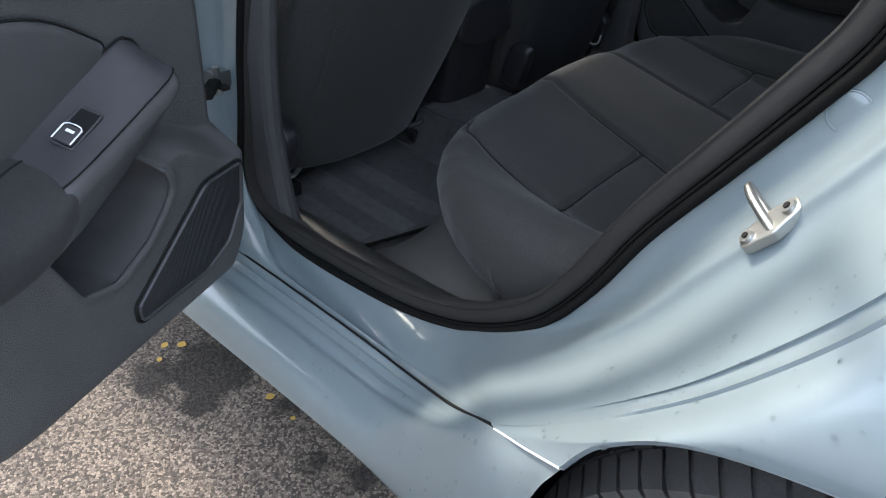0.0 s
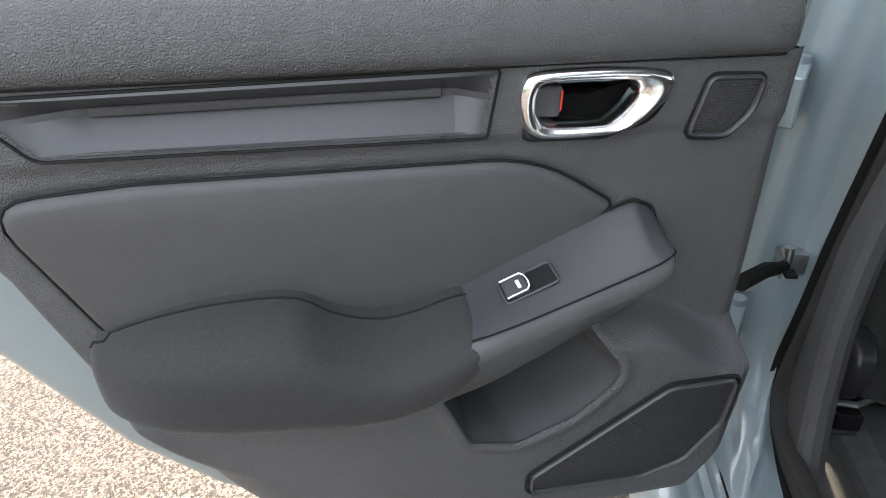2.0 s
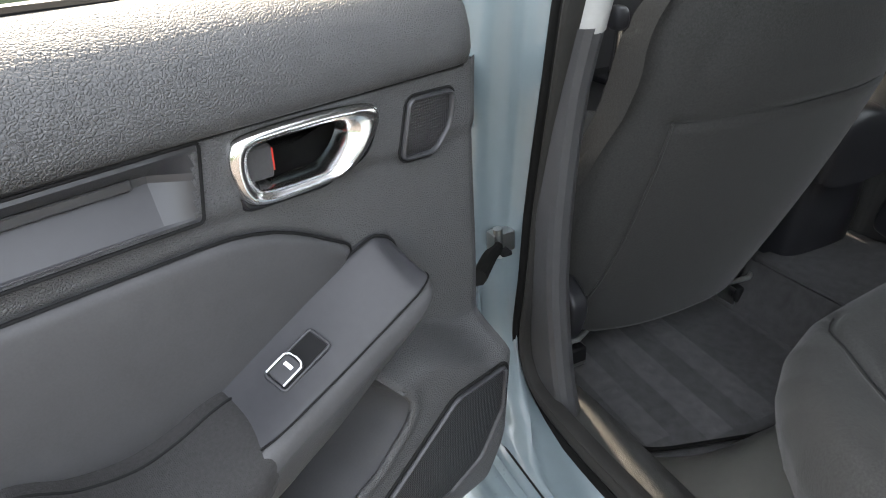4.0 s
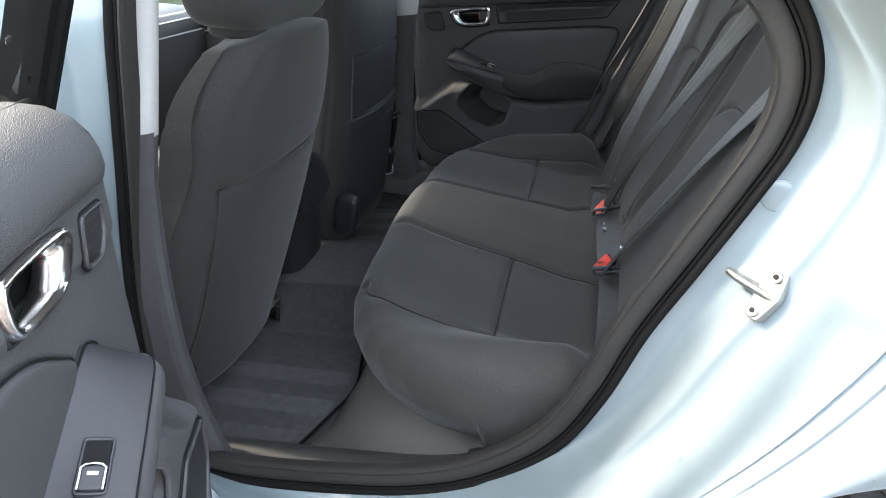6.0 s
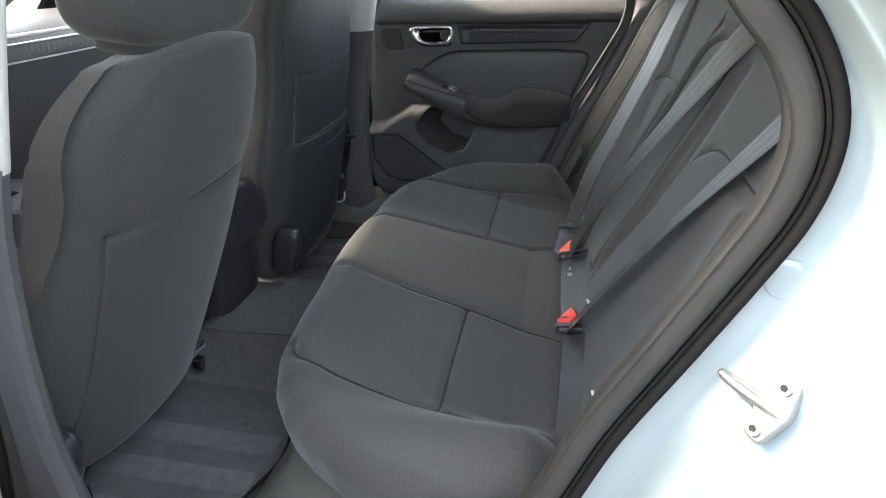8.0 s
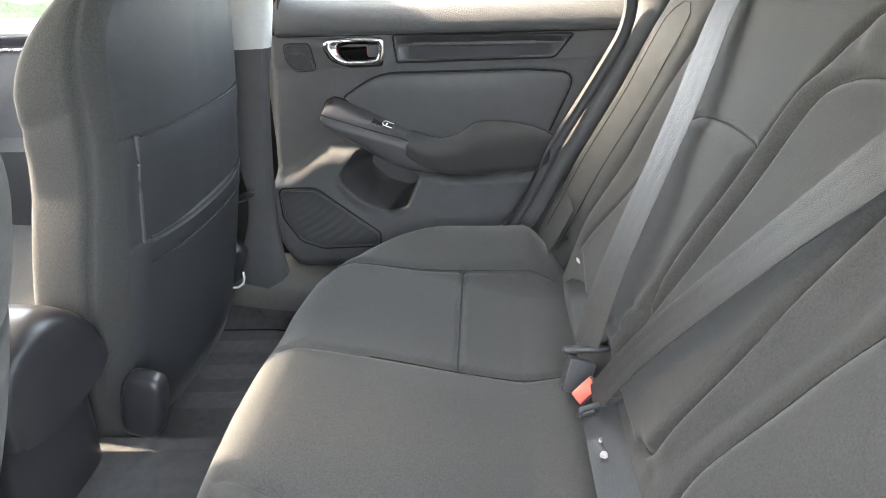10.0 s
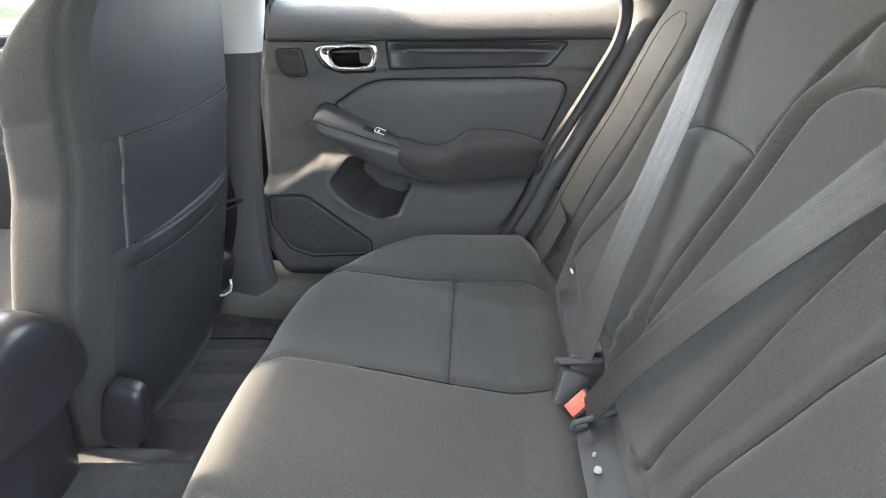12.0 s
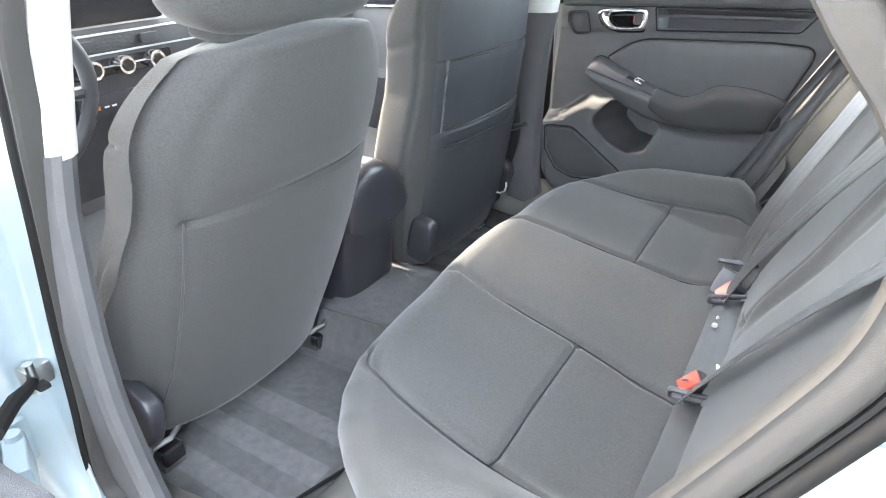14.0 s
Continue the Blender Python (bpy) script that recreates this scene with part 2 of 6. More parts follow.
def fillet(poly, seg=5):
    """(x, y, radius) corners to a rounded outline."""
    out, k = [], len(poly)
    for i in range(k):
        x, y, r = poly[i]
        p, a, c = Vector((x, y)), Vector(poly[i - 1][:2]), Vector(poly[(i + 1) % k][:2])
        u, w = (a - p), (c - p)
        lu, lw = u.length, w.length
        if r <= 0 or lu < 1e-6 or lw < 1e-6:
            out.append((x, y))
            continue
        u, w = u / lu, w / lw
        ang = math.acos(max(-1, min(1, u.dot(w))))
        cut = min(r / max(math.tan(ang / 2), 1e-3), lu * 0.48, lw * 0.48)
        p0, p1 = p + u * cut, p + w * cut
        for j in range(seg + 1):
            t = j / seg
            q = p0 * (1 - t) ** 2 + p * 2 * t * (1 - t) + p1 * t * t
            out.append((q.x, q.y))
    return out


def spline(pts, n, closed=False):
    """Catmull-Rom through points of any dimension, n samples."""
    p = np.array(pts, float)
    k = len(p)
    out = []
    spans = k if closed else k - 1
    for i in range(n):
        s = i / (n if closed else n - 1) * spans
        j = min(int(s), spans - 1)
        t = s - j
        if closed:
            a, b, c, d = p[(j - 1) % k], p[j % k], p[(j + 1) % k], p[(j + 2) % k]
        else:
            a, b, c, d = p[max(j - 1, 0)], p[j], p[j + 1], p[min(j + 2, k - 1)]
        out.append(0.5 * (2 * b + (c - a) * t + (2 * a - 5 * b + 4 * c - d) * t * t + (3 * b - a - 3 * c + d) * t ** 3))
    return out


def sheet(rows, close_u=False, close_v=False):
    bm = bmesh.new()
    g = [[bm.verts.new(Vector(p)) for p in r] for r in rows]
    nr, nc = len(g), len(g[0])
    for i in range(nr if close_u else nr - 1):
        for j in range(nc if close_v else nc - 1):
            q = [g[i][j], g[i][(j + 1) % nc], g[(i + 1) % nr][(j + 1) % nc], g[(i + 1) % nr][j]]
            if len(set(q)) == 4:
                try:
                    bm.faces.new(q)
                except ValueError:
                    pass
    return bm, g


def cap(bm, ring):
    try:
        bm.faces.new(ring)
    except ValueError:
        pass


def inset2d(ol, d):
    """Outline shrunk by d (keeps the number of points)."""
    k = len(ol)
    area = sum(ol[i][0] * ol[(i + 1) % k][1] - ol[(i + 1) % k][0] * ol[i][1] for i in range(k))
    sg = 1 if area > 0 else -1
    out = []
    for i in range(k):
        a, p, c = Vector(ol[i - 1]), Vector(ol[i]), Vector(ol[(i + 1) % k])
        e1, e2 = (p - a), (c - p)
        n1 = Vector((-e1.y, e1.x)) * sg
        n2 = Vector((-e2.y, e2.x)) * sg
        n1 = n1.normalized() if n1.length > 1e-9 else n2.normalized()
        n2 = n2.normalized() if n2.length > 1e-9 else n1
        m = n1 + n2
        m = m.normalized() if m.length > 1e-6 else n1
        out.append(tuple(p + m * d / max(0.5, m.dot(n1))))
    return out


def panel(ol, n0, n1, bev=0.004, crown=0.0, rings=6, to=None, steps=4):
    """A raised pad: outline in (u, z), from depth n0 to n1 with a rounded rim and a crowned face. Returns bm in (u, n, z)."""
    bm = bmesh.new()
    loops = [[(u, n0, z) for u, z in ol]]
    for s in range(steps + 1):
        a = s / steps * math.pi / 2
        ins = inset2d(ol, bev * (1 - math.cos(a)))
        loops.append([(u, n1 - bev + bev * math.sin(a), z) for u, z in ins])
    base = inset2d(ol, bev)
    cu, cz = sum(p[0] for p in base) / len(base), sum(p[1] for p in base) / len(base)
    for s in range(1, rings):
        k = 1 - s / rings
        loops.append([(cu + (u - cu) * k, n1 + crown * (1 - k * k), cz + (z - cz) * k) for u, z in base])
    vs = [[bm.verts.new(p) for p in l] for l in loops]
    for a, b in zip(vs, vs[1:]):
        for i in range(len(a)):
            j = (i + 1) % len(a)
            bm.faces.new((a[i], a[j], b[j], b[i]))
    mid = bm.verts.new((cu, n1 + crown, cz))
    for i in range(len(vs[-1])):
        bm.faces.new((vs[-1][i], vs[-1][(i + 1) % len(vs[-1])], mid))
    cap(bm, vs[0][::-1])
    return bm


def frame_ring(ol, w, n0, n1, steps=6, bulge=None):
    """A rounded ring of width w that follows an outline."""
    bm = bmesh.new()
    k = steps * 2
    loops = []
    for s in range(k):
        a = s / k * 2 * math.pi
        ins = inset2d(ol, w / 2 - w / 2 * math.cos(a))
        loops.append([(u, (n0 + n1) / 2 + (n1 - n0) / 2 * math.sin(a), z) for u, z in ins])
    vs = [[bm.verts.new(p) for p in l] for l in loops]
    for i in range(k):
        a, b = vs[i], vs[(i + 1) % k]
        for j in range(len(a)):
            q = (j + 1) % len(a)
            bm.faces.new((a[j], a[q], b[q], b[j]))
    return bm


def tube(pts, r, seg=10, closed=False):
    bm = bmesh.new()
    pts = [Vector(p) for p in pts]
    k = len(pts)
    rings = []
    up = Vector((0.13, 0.2, 1)).normalized()
    for i, p in enumerate(pts):
        d = (pts[(i + 1) % k] - pts[i - 1]) if closed or 0 < i < k - 1 else (pts[1] - pts[0] if i == 0 else pts[-1] - pts[-2])
        d = d.normalized()
        s = d.cross(up).normalized() if abs(d.dot(up)) < 0.98 else d.cross(Vector((1, 0, 0))).normalized()
        w = s.cross(d)
        rad = r[i] if isinstance(r, (list, tuple)) else r
        rings.append([bm.verts.new(p + (s * math.cos(a) + w * math.sin(a)) * rad) for a in (2 * math.pi * j / seg for j in range(seg))])
    for i in range(k if closed else k - 1):
        a, b = rings[i], rings[(i + 1) % k]
        for j in range(seg):
            q = (j + 1) % seg
            bm.faces.new((a[j], a[q], b[q], b[j]))
    if not closed:
        cap(bm, rings[0][::-1]), cap(bm, rings[-1])
    return bm


def box(x0, x1, y0, y1, z0, z1, bev=0.0, seg=2):
    bm = bmesh.new()
    bmesh.ops.create_cube(bm, size=1)
    for v in bm.verts:
        v.co = Vector(((x0 + x1) / 2 + v.co.x * (x1 - x0), (y0 + y1) / 2 + v.co.y * (y1 - y0), (z0 + z1) / 2 + v.co.z * (z1 - z0)))
    if bev:
        bmesh.ops.bevel(bm, geom=bm.edges[:], offset=bev, segments=seg, profile=0.7, affect="EDGES")
    return bm


def moved(bm, m):
    bmesh.ops.transform(bm, matrix=m, verts=bm.verts)
    return bm


def join(*bms):
    out = bmesh.new()
    for b in bms:
        me = bpy.data.meshes.new("tmp")
        b.to_mesh(me)
        b.free()
        out.from_mesh(me)
        bpy.data.meshes.remove(me)
    return out


def strap(pts, face, width=0.047, thick=0.0014, face_end=None):
    """A flat band along points; face: the way its flat side looks, turning to face_end past the middle."""
    pts = [Vector(p) for p in pts]
    k = len(pts)
    cols = 9
    top, low = [], []
    for i, p in enumerate(pts):
        d = (pts[min(i + 1, k - 1)] - pts[max(i - 1, 0)]).normalized()
        nn = Vector(face).lerp(Vector(face_end or face), float(sstep(0.45, 0.85, i / (k - 1))))
        nn = (nn - d * nn.dot(d)).normalized()
        w = d.cross(nn)
        t, l = [], []
        for j in range(cols):
            f = j / (cols - 1) - 0.5
            rib = 0.0004 * math.cos(f * 5 * 2 * math.pi)
            t.append(p + w * width * f + nn * (thick / 2 + rib))
            l.append(p + w * width * f - nn * (thick / 2 + rib * 0.2))
        top.append(t), low.append(l)
    return sheet([t + l[::-1] for t, l in zip(top, low)], close_v=True)[0]


def seg_dist(px, py, line):
    """Distance of arrays of points to a polyline."""
    best = np.full(np.shape(px), 9.0)
    for (ax, ay), (bx, by) in zip(line, line[1:]):
        dx, dy = bx - ax, by - ay
        t = np.clip(((px - ax) * dx + (py - ay) * dy) / (dx * dx + dy * dy + 1e-12), 0, 1)
        best = np.minimum(best, np.hypot(px - ax - t * dx, py - ay - t * dy))
    return best


def sstep(a, b, x):
    t = np.clip((x - a) / (b - a), 0, 1)
    return t * t * (3 - 2 * t)


def in_poly(px, pz, ol):
    inside = np.zeros(np.shape(px), bool)
    k = len(ol)
    for i in range(k):
        (x0, z0), (x1, z1) = ol[i - 1], ol[i]
        if z0 == z1:
            continue
        c = ((z0 > pz) != (z1 > pz)) & (px < (x1 - x0) * (pz - z0) / (z1 - z0) + x0)
        inside ^= c
    return inside


# ---- ground ----
GROUND_Z = 0.03
bm = bmesh.new()
ring_r = [0.0, 1.5, 4, 12, 60, 400, 2500]
gv = [[bm.verts.new((r * math.cos(a), r * math.sin(a), 0)) for a in (2 * math.pi * j / 48 for j in range(48))] for r in ring_r[1:]]
gc = bm.verts.new((0, 0, 0))
for j in range(48):
    bm.faces.new((gc, gv[0][j], gv[0][(j + 1) % 48]))
    for a, b in zip(gv, gv[1:]):
        bm.faces.new((a[j], b[j], b[(j + 1) % 48], a[(j + 1) % 48]))
ground = solid("ground", bm, ASPHALT, "sunlit coarse grey asphalt with dark oil stains", "ground", kind="structure")
ground.location.z = GROUND_Z

# unseen ring added all round, closing the horizon and blocking low bright sky
rows = []
for j in range(160):
    a = 2 * math.pi * j / 160
    # higher on the left, to hold more sky light off the flank
    tall = 0.28 + 0.25 * float(sstep(-0.35, -0.7, math.sin(a)))
    rows.append([(8 * math.cos(a) * k, 8 * math.sin(a) * k, GROUND_Z - 0.05 + tall * h * (1 + 0.10 * noise.noise((3 * math.cos(a), 3 * math.sin(a), h))) + 0.18 * noise.noise((40 * math.cos(a), 40 * math.sin(a), h)) * (h > 1)) for k, h in ((1.0, 0.0), (1.0, 1.2), (1.01, 2.6), (1.06, 3.1), (1.12, 2.9), (1.14, 0.0))])
solid("backdrop", sheet(rows, close_u=True)[0], HORIZON_RING, "plain dark green unseen ring, added to block low sky light", "hedge", kind="structure")

# ---- car body, left side ----
SEAL = [(0.126, -0.60, 1.30), (0.102, -0.665, 1.10), (0.074, -0.672, 0.97), (0.049, -0.670, 0.87), (0.030, -0.668, 0.80), (0.009, -0.668, 0.70), (-0.003, -0.670, 0.60), (-0.018, -0.672, 0.50),
        (-0.010, -0.672, 0.445), (0.025, -0.672, 0.410), (0.11, -0.672, 0.391), (0.25, -0.672, 0.394), (0.38, -0.672, 0.408), (0.488, -0.672, 0.444),
        (0.583, -0.673, 0.513), (0.640, -0.675, 0.600), (0.684, -0.675, 0.698), (0.734, -0.675, 0.787), (0.779, -0.675, 0.868), (0.806, -0.675, 0.922),
        (0.817, -0.675, 0.972), (0.813, -0.670, 1.014), (0.795, -0.660, 1.055), (0.770, -0.652, 1.088), (0.68, -0.61, 1.20), (0.50, -0.58, 1.30), (0.30, -0.575, 1.33)]
EDGE = [(-0.02, -0.68, 1.33), (-0.03, -0.74, 1.12), (-0.045, -0.77, 0.95), (-0.062, -0.775, 0.80), (-0.088, -0.775, 0.60), (-0.095, -0.775, 0.48),
        (-0.035, -0.757, 0.405), (0.08, -0.75, 0.389), (0.22, -0.75, 0.386), (0.36, -0.752, 0.386), (0.46, -0.762, 0.395), (0.555, -0.80, 0.446),
        (0.640, -0.85, 0.526), (0.725, -0.85, 0.598), (0.798, -0.85, 0.68), (0.846, -0.85, 0.75), (0.884, -0.85, 0.82), (0.908, -0.849, 0.885),
        (0.910, -0.846, 0.93), (0.893, -0.838, 0.97), (0.868, -0.826, 1.0), (0.806, -0.795, 1.09), (0.72, -0.72, 1.20), (0.52, -0.64, 1.34), (0.28, -0.61, 1.40)]
NS = 150
seal_c, edge_c = spline(SEAL, NS, True), spline(EDGE, NS, True)
FD = [0.0, 0.06, 0.14, 0.21, 0.26, 0.31, 0.36, 0.40, 0.425, 0.445, 0.465, 0.49, 0.52, 0.57, 0.64, 0.72, 0.80, 0.86, 0.895, 0.915, 0.935, 0.955, 0.975, 1.0]
FY_C = [0.0, 0.01, 0.022, 0.034, 0.048, 0.085, 0.20, 0.315, 0.352, 0.362, 0.366, 0.370, 0.380, 0.41, 0.48, 0.59, 0.72, 0.82, 0.875, 0.892, 0.885, 0.895, 0.945, 1.0]


def rear_weight(p):
    """1 on the quarter jamb behind the opening, 0 on sill and centre pillar."""
    return float(sstep(0.50, 0.64, p[0])) * (1 - float(sstep(1.08, 1.2, p[2])))


rows = []
for s, e in zip(seal_c, edge_c):
    w = rear_weight(s)
    r = []
    for fd, fy in zip(FD, FY_C):
        sill = fd ** 1.1
        post = float(sstep(0.43, 0.52, s[2])) * (1 - float(sstep(0.1, 0.25, s[0])))
        sill = sill * (1 - post) + post * float(np.interp(fd, [0, 0.06, 0.40, 0.50, 0.60, 0.88, 0.95, 1], [0, 0.05, 0.13, 0.22, 0.46, 0.58, 0.70, 1]))
        f = fy * w + sill * (1 - w)
        p = s + (e - s) * np.array((fd, f, fd))
        if w < 0.5 and s[2] < 0.44:
            p[2] += -0.010 * math.sin(fd * math.pi) + 0.003 * math.exp(-((fd - 0.86) / 0.03) ** 2)
        r.append(p)
    # return flange behind the outer edge
    last = e + np.array((0.004 * (1 - w) - 0.004 * w, 0.012 * (1 - w), -0.012 * (1 - w)))
    r.append(last)
    rows.append(r)
jamb = solid("door_jamb", sheet(rows, close_u=True)[0], PAINT, "light blue metallic painted door opening of the car body", "car body", kind="structure", angle=60)

# weatherstrip: slim rubber bead against the paint, and the soft trim lip inside it
def around(prof, mirrored=1):
    rows = []
    for i in range(NS):
        p, q = seal_c[i], seal_c[(i + 1) % NS]
        d = np.array((q[0] - seal_c[i - 1][0], 0, q[2] - seal_c[i - 1][2]))
        d /= np.linalg.norm(d)
        out = np.array((-d[2], 0, d[0]))
        if np.dot(np.array((0.40, 0, 0.85)) - p, out) > 0:
            out = -out
        slim = 0.35 + 0.65 * float(sstep(0.0, 0.12, p[0] - 0.12 * float(sstep(0.5, 1.0, p[2]))))
        rows.append([(p + out * (a if a > -0.009 else -0.009 + (a + 0.009) * slim) - np.array((0, b, 0))) * np.array((1, mirrored, 1)) for a, b in prof])
    return sheet(rows, close_u=True)[0]


BEAD = [(0.007, -0.010), (0.0072, 0.004), (0.005, 0.009), (0.001, 0.0105), (-0.003, 0.008), (-0.0045, 0.004), (-0.006, 0.006), (-0.0085, 0.005), (-0.009, -0.006)]
LIP = [(-0.0085, -0.004), (-0.010, 0.0045), (-0.014, 0.007), (-0.022, 0.0070), (-0.027, 0.0035), (-0.0295, 0.0028), (-0.0315, 0.0036), (-0.0335, 0.001), (-0.034, -0.008), (-0.032, -0.018)]
weatherstrip = solid("weatherstrip", around(BEAD), RUBBER, "black rubber weatherstrip round the rear door opening", "seal", kind="structure", angle=60)
solid("seal_lip", around(LIP), LIPTRIM, "dark grey-brown soft trim lip inside the weatherstrip", "seal", kind="structure", angle=60)
solid("weatherstrip", around([(a - 0.010, b - 0.012) for a, b in LIP], -1), PLAIN, "black rubber weatherstrip behind the closed rear door", "seal", kind="structure", angle=60)

# quarter panel round the wheel arch
E2 = [(0.640, -0.85, 0.526), (0.725, -0.85, 0.598), (0.798, -0.85, 0.68), (0.846, -0.85, 0.75), (0.884, -0.85, 0.82), (0.908, -0.849, 0.885), (0.910, -0.846, 0.93), (0.893, -0.838, 0.97), (0.868, -0.826, 1.0)]
F2 = [(0.733, -0.885, 0.577), (0.759, -0.885, 0.630), (0.815, -0.886, 0.686), (0.90, -0.888, 0.718), (1.02, -0.89, 0.735), (1.20, -0.89, 0.69), (1.36, -0.885, 0.50), (1.75, -0.85, 0.72), (1.75, -0.74, 1.0)]
e2, f2 = spline(E2, 60), spline(F2, 60)
rows = []
for k, (a, b) in enumerate(zip(e2, f2)):
    r = []
    up = k / 59
    for j in range(25):
        t = j / 24
        p = a + (b - a) * t
        # tight rounded edge, then a nearly flat flank
        d = t * float(np.linalg.norm(b - a))
        zline = 0.70 + 0.30 * (p[0] - 0.80)
        flat = -0.893 + 0.05 * float(sstep(0.86, 1.12, p[2])) + 0.16 * max(0.0, zline - p[2]) + 0.03 * float(sstep(0.0, 0.12, p[2] - zline))
        y = a[1] + (flat - a[1]) * (1 - math.exp(-d / 0.008))
        front = 1 - float(sstep(0, 9, k))
        p = np.array((p[0], y * (1 - front) + front * (a[1] + (b[1] - a[1]) * t ** 0.8), p[2]))
        r.append(p)
    b1 = r[-1] + np.array((0.006, 0.012, 0.0))
    r += [r[-1] + np.array((0.0, 0.0, -0.006)) + np.array((0.003, 0.004, 0)), b1 + np.array((0.002, 0.03, 0.002))]
    rows.append(r)
quarter = solid("quarter_panel", sheet(rows)[0], PAINT, "light blue metallic rear wing beaded with rain", "car body", kind="structure", angle=50)

# quarter window behind the door opening: black frame, glass blackened for the shaded interior
line = spline([(0.870, -0.830, 1.0), (0.838, -0.815, 1.045), (0.806, -0.798, 1.09), (0.765, -0.765, 1.145), (0.72, -0.725, 1.20)], 14)
rows = [[(p[0] + a, p[1] + 0.004 + b, p[2] + a * 0.35) for a, b in ((-0.002, 0.004), (0.0, -0.004), (0.006, -0.008), (0.018, -0.008), (0.024, -0.004), (0.026, 0.004))] for p in line]
solid("window_frame", sheet(rows)[0], RUBBER, "black frame of the rear quarter window", "window frame", kind="structure")
rows = [[(p[0] + a, p[1] + 0.003, p[2] + a * 0.30 * (1 if p[2] > 1.05 else 0.1)) for a in (0.020, 0.08, 0.16, 0.30)] for p in line]
solid("window_4", sheet(rows)[0], GLOSS, "rear quarter window with rain drops, coloured black for the dark interior", "window", kind="structure")
# sill garnish: outer moulding under the door opening, flaring to the wheel arch
# x, then y and z of upper edge, ledge, belly and lower edge
stations = [(-1.3, -0.749, 0.386, -0.802, 0.366, -0.834, 0.332, -0.845, 0.285), (-0.4, -0.749, 0.386, -0.802, 0.366, -0.834, 0.332, -0.845, 0.285), (0.0, -0.749, 0.386, -0.802, 0.366, -0.834, 0.332, -0.845, 0.285),
            (0.22, -0.75, 0.385, -0.802, 0.366, -0.834, 0.332, -0.845, 0.285), (0.36, -0.753, 0.385, -0.804, 0.367, -0.836, 0.332, -0.846, 0.286), (0.46, -0.764, 0.394, -0.811, 0.380, -0.843, 0.34, -0.85, 0.288),
            (0.555, -0.802, 0.445, -0.833, 0.435, -0.862, 0.375, -0.862, 0.295), (0.640, -0.852, 0.525, -0.858, 0.516, -0.880, 0.44, -0.872, 0.305), (0.69, -0.869, 0.551, -0.873, 0.543, -0.885, 0.46, -0.876, 0.31), (0.745, -0.8875, 0.582, -0.888, 0.575, -0.888, 0.49, -0.878, 0.315)]
rows = []
for q in spline(stations, 110):
    x, (ty, tz, ly, lz, my, mz, by, bz) = q[0], q[1:]
    keep = 1 - float(sstep(0.42, 0.62, x))
    pts = []
    for k in range(13):
        g = k / 12
        rib = 0.0035 * keep * (math.exp(-((g - 0.28) / 0.07) ** 2) + math.exp(-((g - 0.55) / 0.06) ** 2) - 0.6 * math.exp(-((g - 0.78) / 0.08) ** 2))
        pts.append((ty + (ly - ty) * g, tz + (lz - tz) * g + rib - 0.004 * keep * math.sin(g * math.pi)))
    for k in range(1, 17):
        g = k / 16
        pts.append(((1 - g) ** 2 * ly + 2 * g * (1 - g) * (2 * my - (ly + by) / 2) + g * g * by, (1 - g) ** 2 * lz + 2 * g * (1 - g) * (2 * mz - (lz + bz) / 2) + g * g * bz))
    pts += [(by + 0.006, bz - 0.008), (by + 0.05, bz - 0.014)]
    rows.append([(min(x, float(np.interp(z, [0.25, 0.35, 0.45, 0.52, 0.548, 0.578, 0.60], [0.705, 0.70, 0.706, 0.716, 0.723, 0.735, 0.75]))), y, z) for y, z in pts])
garnish = solid("sill_garnish", sheet(rows)[0], PAINT, "light blue painted sill moulding, wet in places", "car body", kind="structure", angle=35)
gap = solid("panel_gap", tube([tuple(p) for p in spline([(s[0], s[1] + 0.0005, s[2] + 0.0028) for s in stations[:8]], 60)], 0.0016, 6), DARKREC, "dark joint along the sill moulding", "panel gap", kind="structure")
solid("panel_joint", tube([(0.648, -0.8565, 0.531), (0.69, -0.872, 0.5535), (0.733, -0.8865, 0.5775)], 0.0011, 6), WHITEP, "bright edge of the joint at the wheel arch", "panel joint", kind="structure")

# wheel arch liner
rows = []
for j in range(25):
    a = radians(-20 + 220 * j / 24)
    rows.append([(1.02 + 0.375 * math.cos(a), y, 0.345 + 0.385 * math.sin(a)) for y in (-0.865, -0.80, -0.70, -0.60)])
solid("arch_liner", sheet(rows)[0], DARKREC, "black plastic wheel arch liner", "car body", kind="structure")

# underbody, keeps light from coming up through the floor
solid("underbody", box(-1.4, 1.6, -0.76, 0.76, 0.2, 0.262, 0.01), DARKREC, "dark underside of the car", "car body", kind="structure")

# striker: plate with two screws and a U shaped loop
striker = thing("door_striker", "zinc-plated door striker bolted to the painted jamb", "striker", at=(0.792, -0.736, 0.790))
ez = Vector((0.47, 0.17, 0.866)).normalized()
en = Vector((-0.76, -0.45, 0.42))
en = (en - ez * en.dot(ez)).normalized()
ex = en.cross(ez)
lay = Matrix(((ex.x, en.x, ez.x, 0), (ex.y, en.y, ez.y, 0), (ex.z, en.z, ez.z, 0), (0, 0, 0, 1)))
ol = fillet([(-0.008, 0.028, 0.006), (0.008, 0.028, 0.006), (0.0145, 0.0, 0.012), (0.008, -0.028, 0.006), (-0.008, -0.028, 0.006), (-0.0145, 0.0, 0.012)], 4)
part("plate", moved(panel(ol, -0.006, 0.003, 0.0015), lay), STEEL, striker)
tip = Vector((-0.024, 0.022, 0.007))
wd = ex * 0.0105
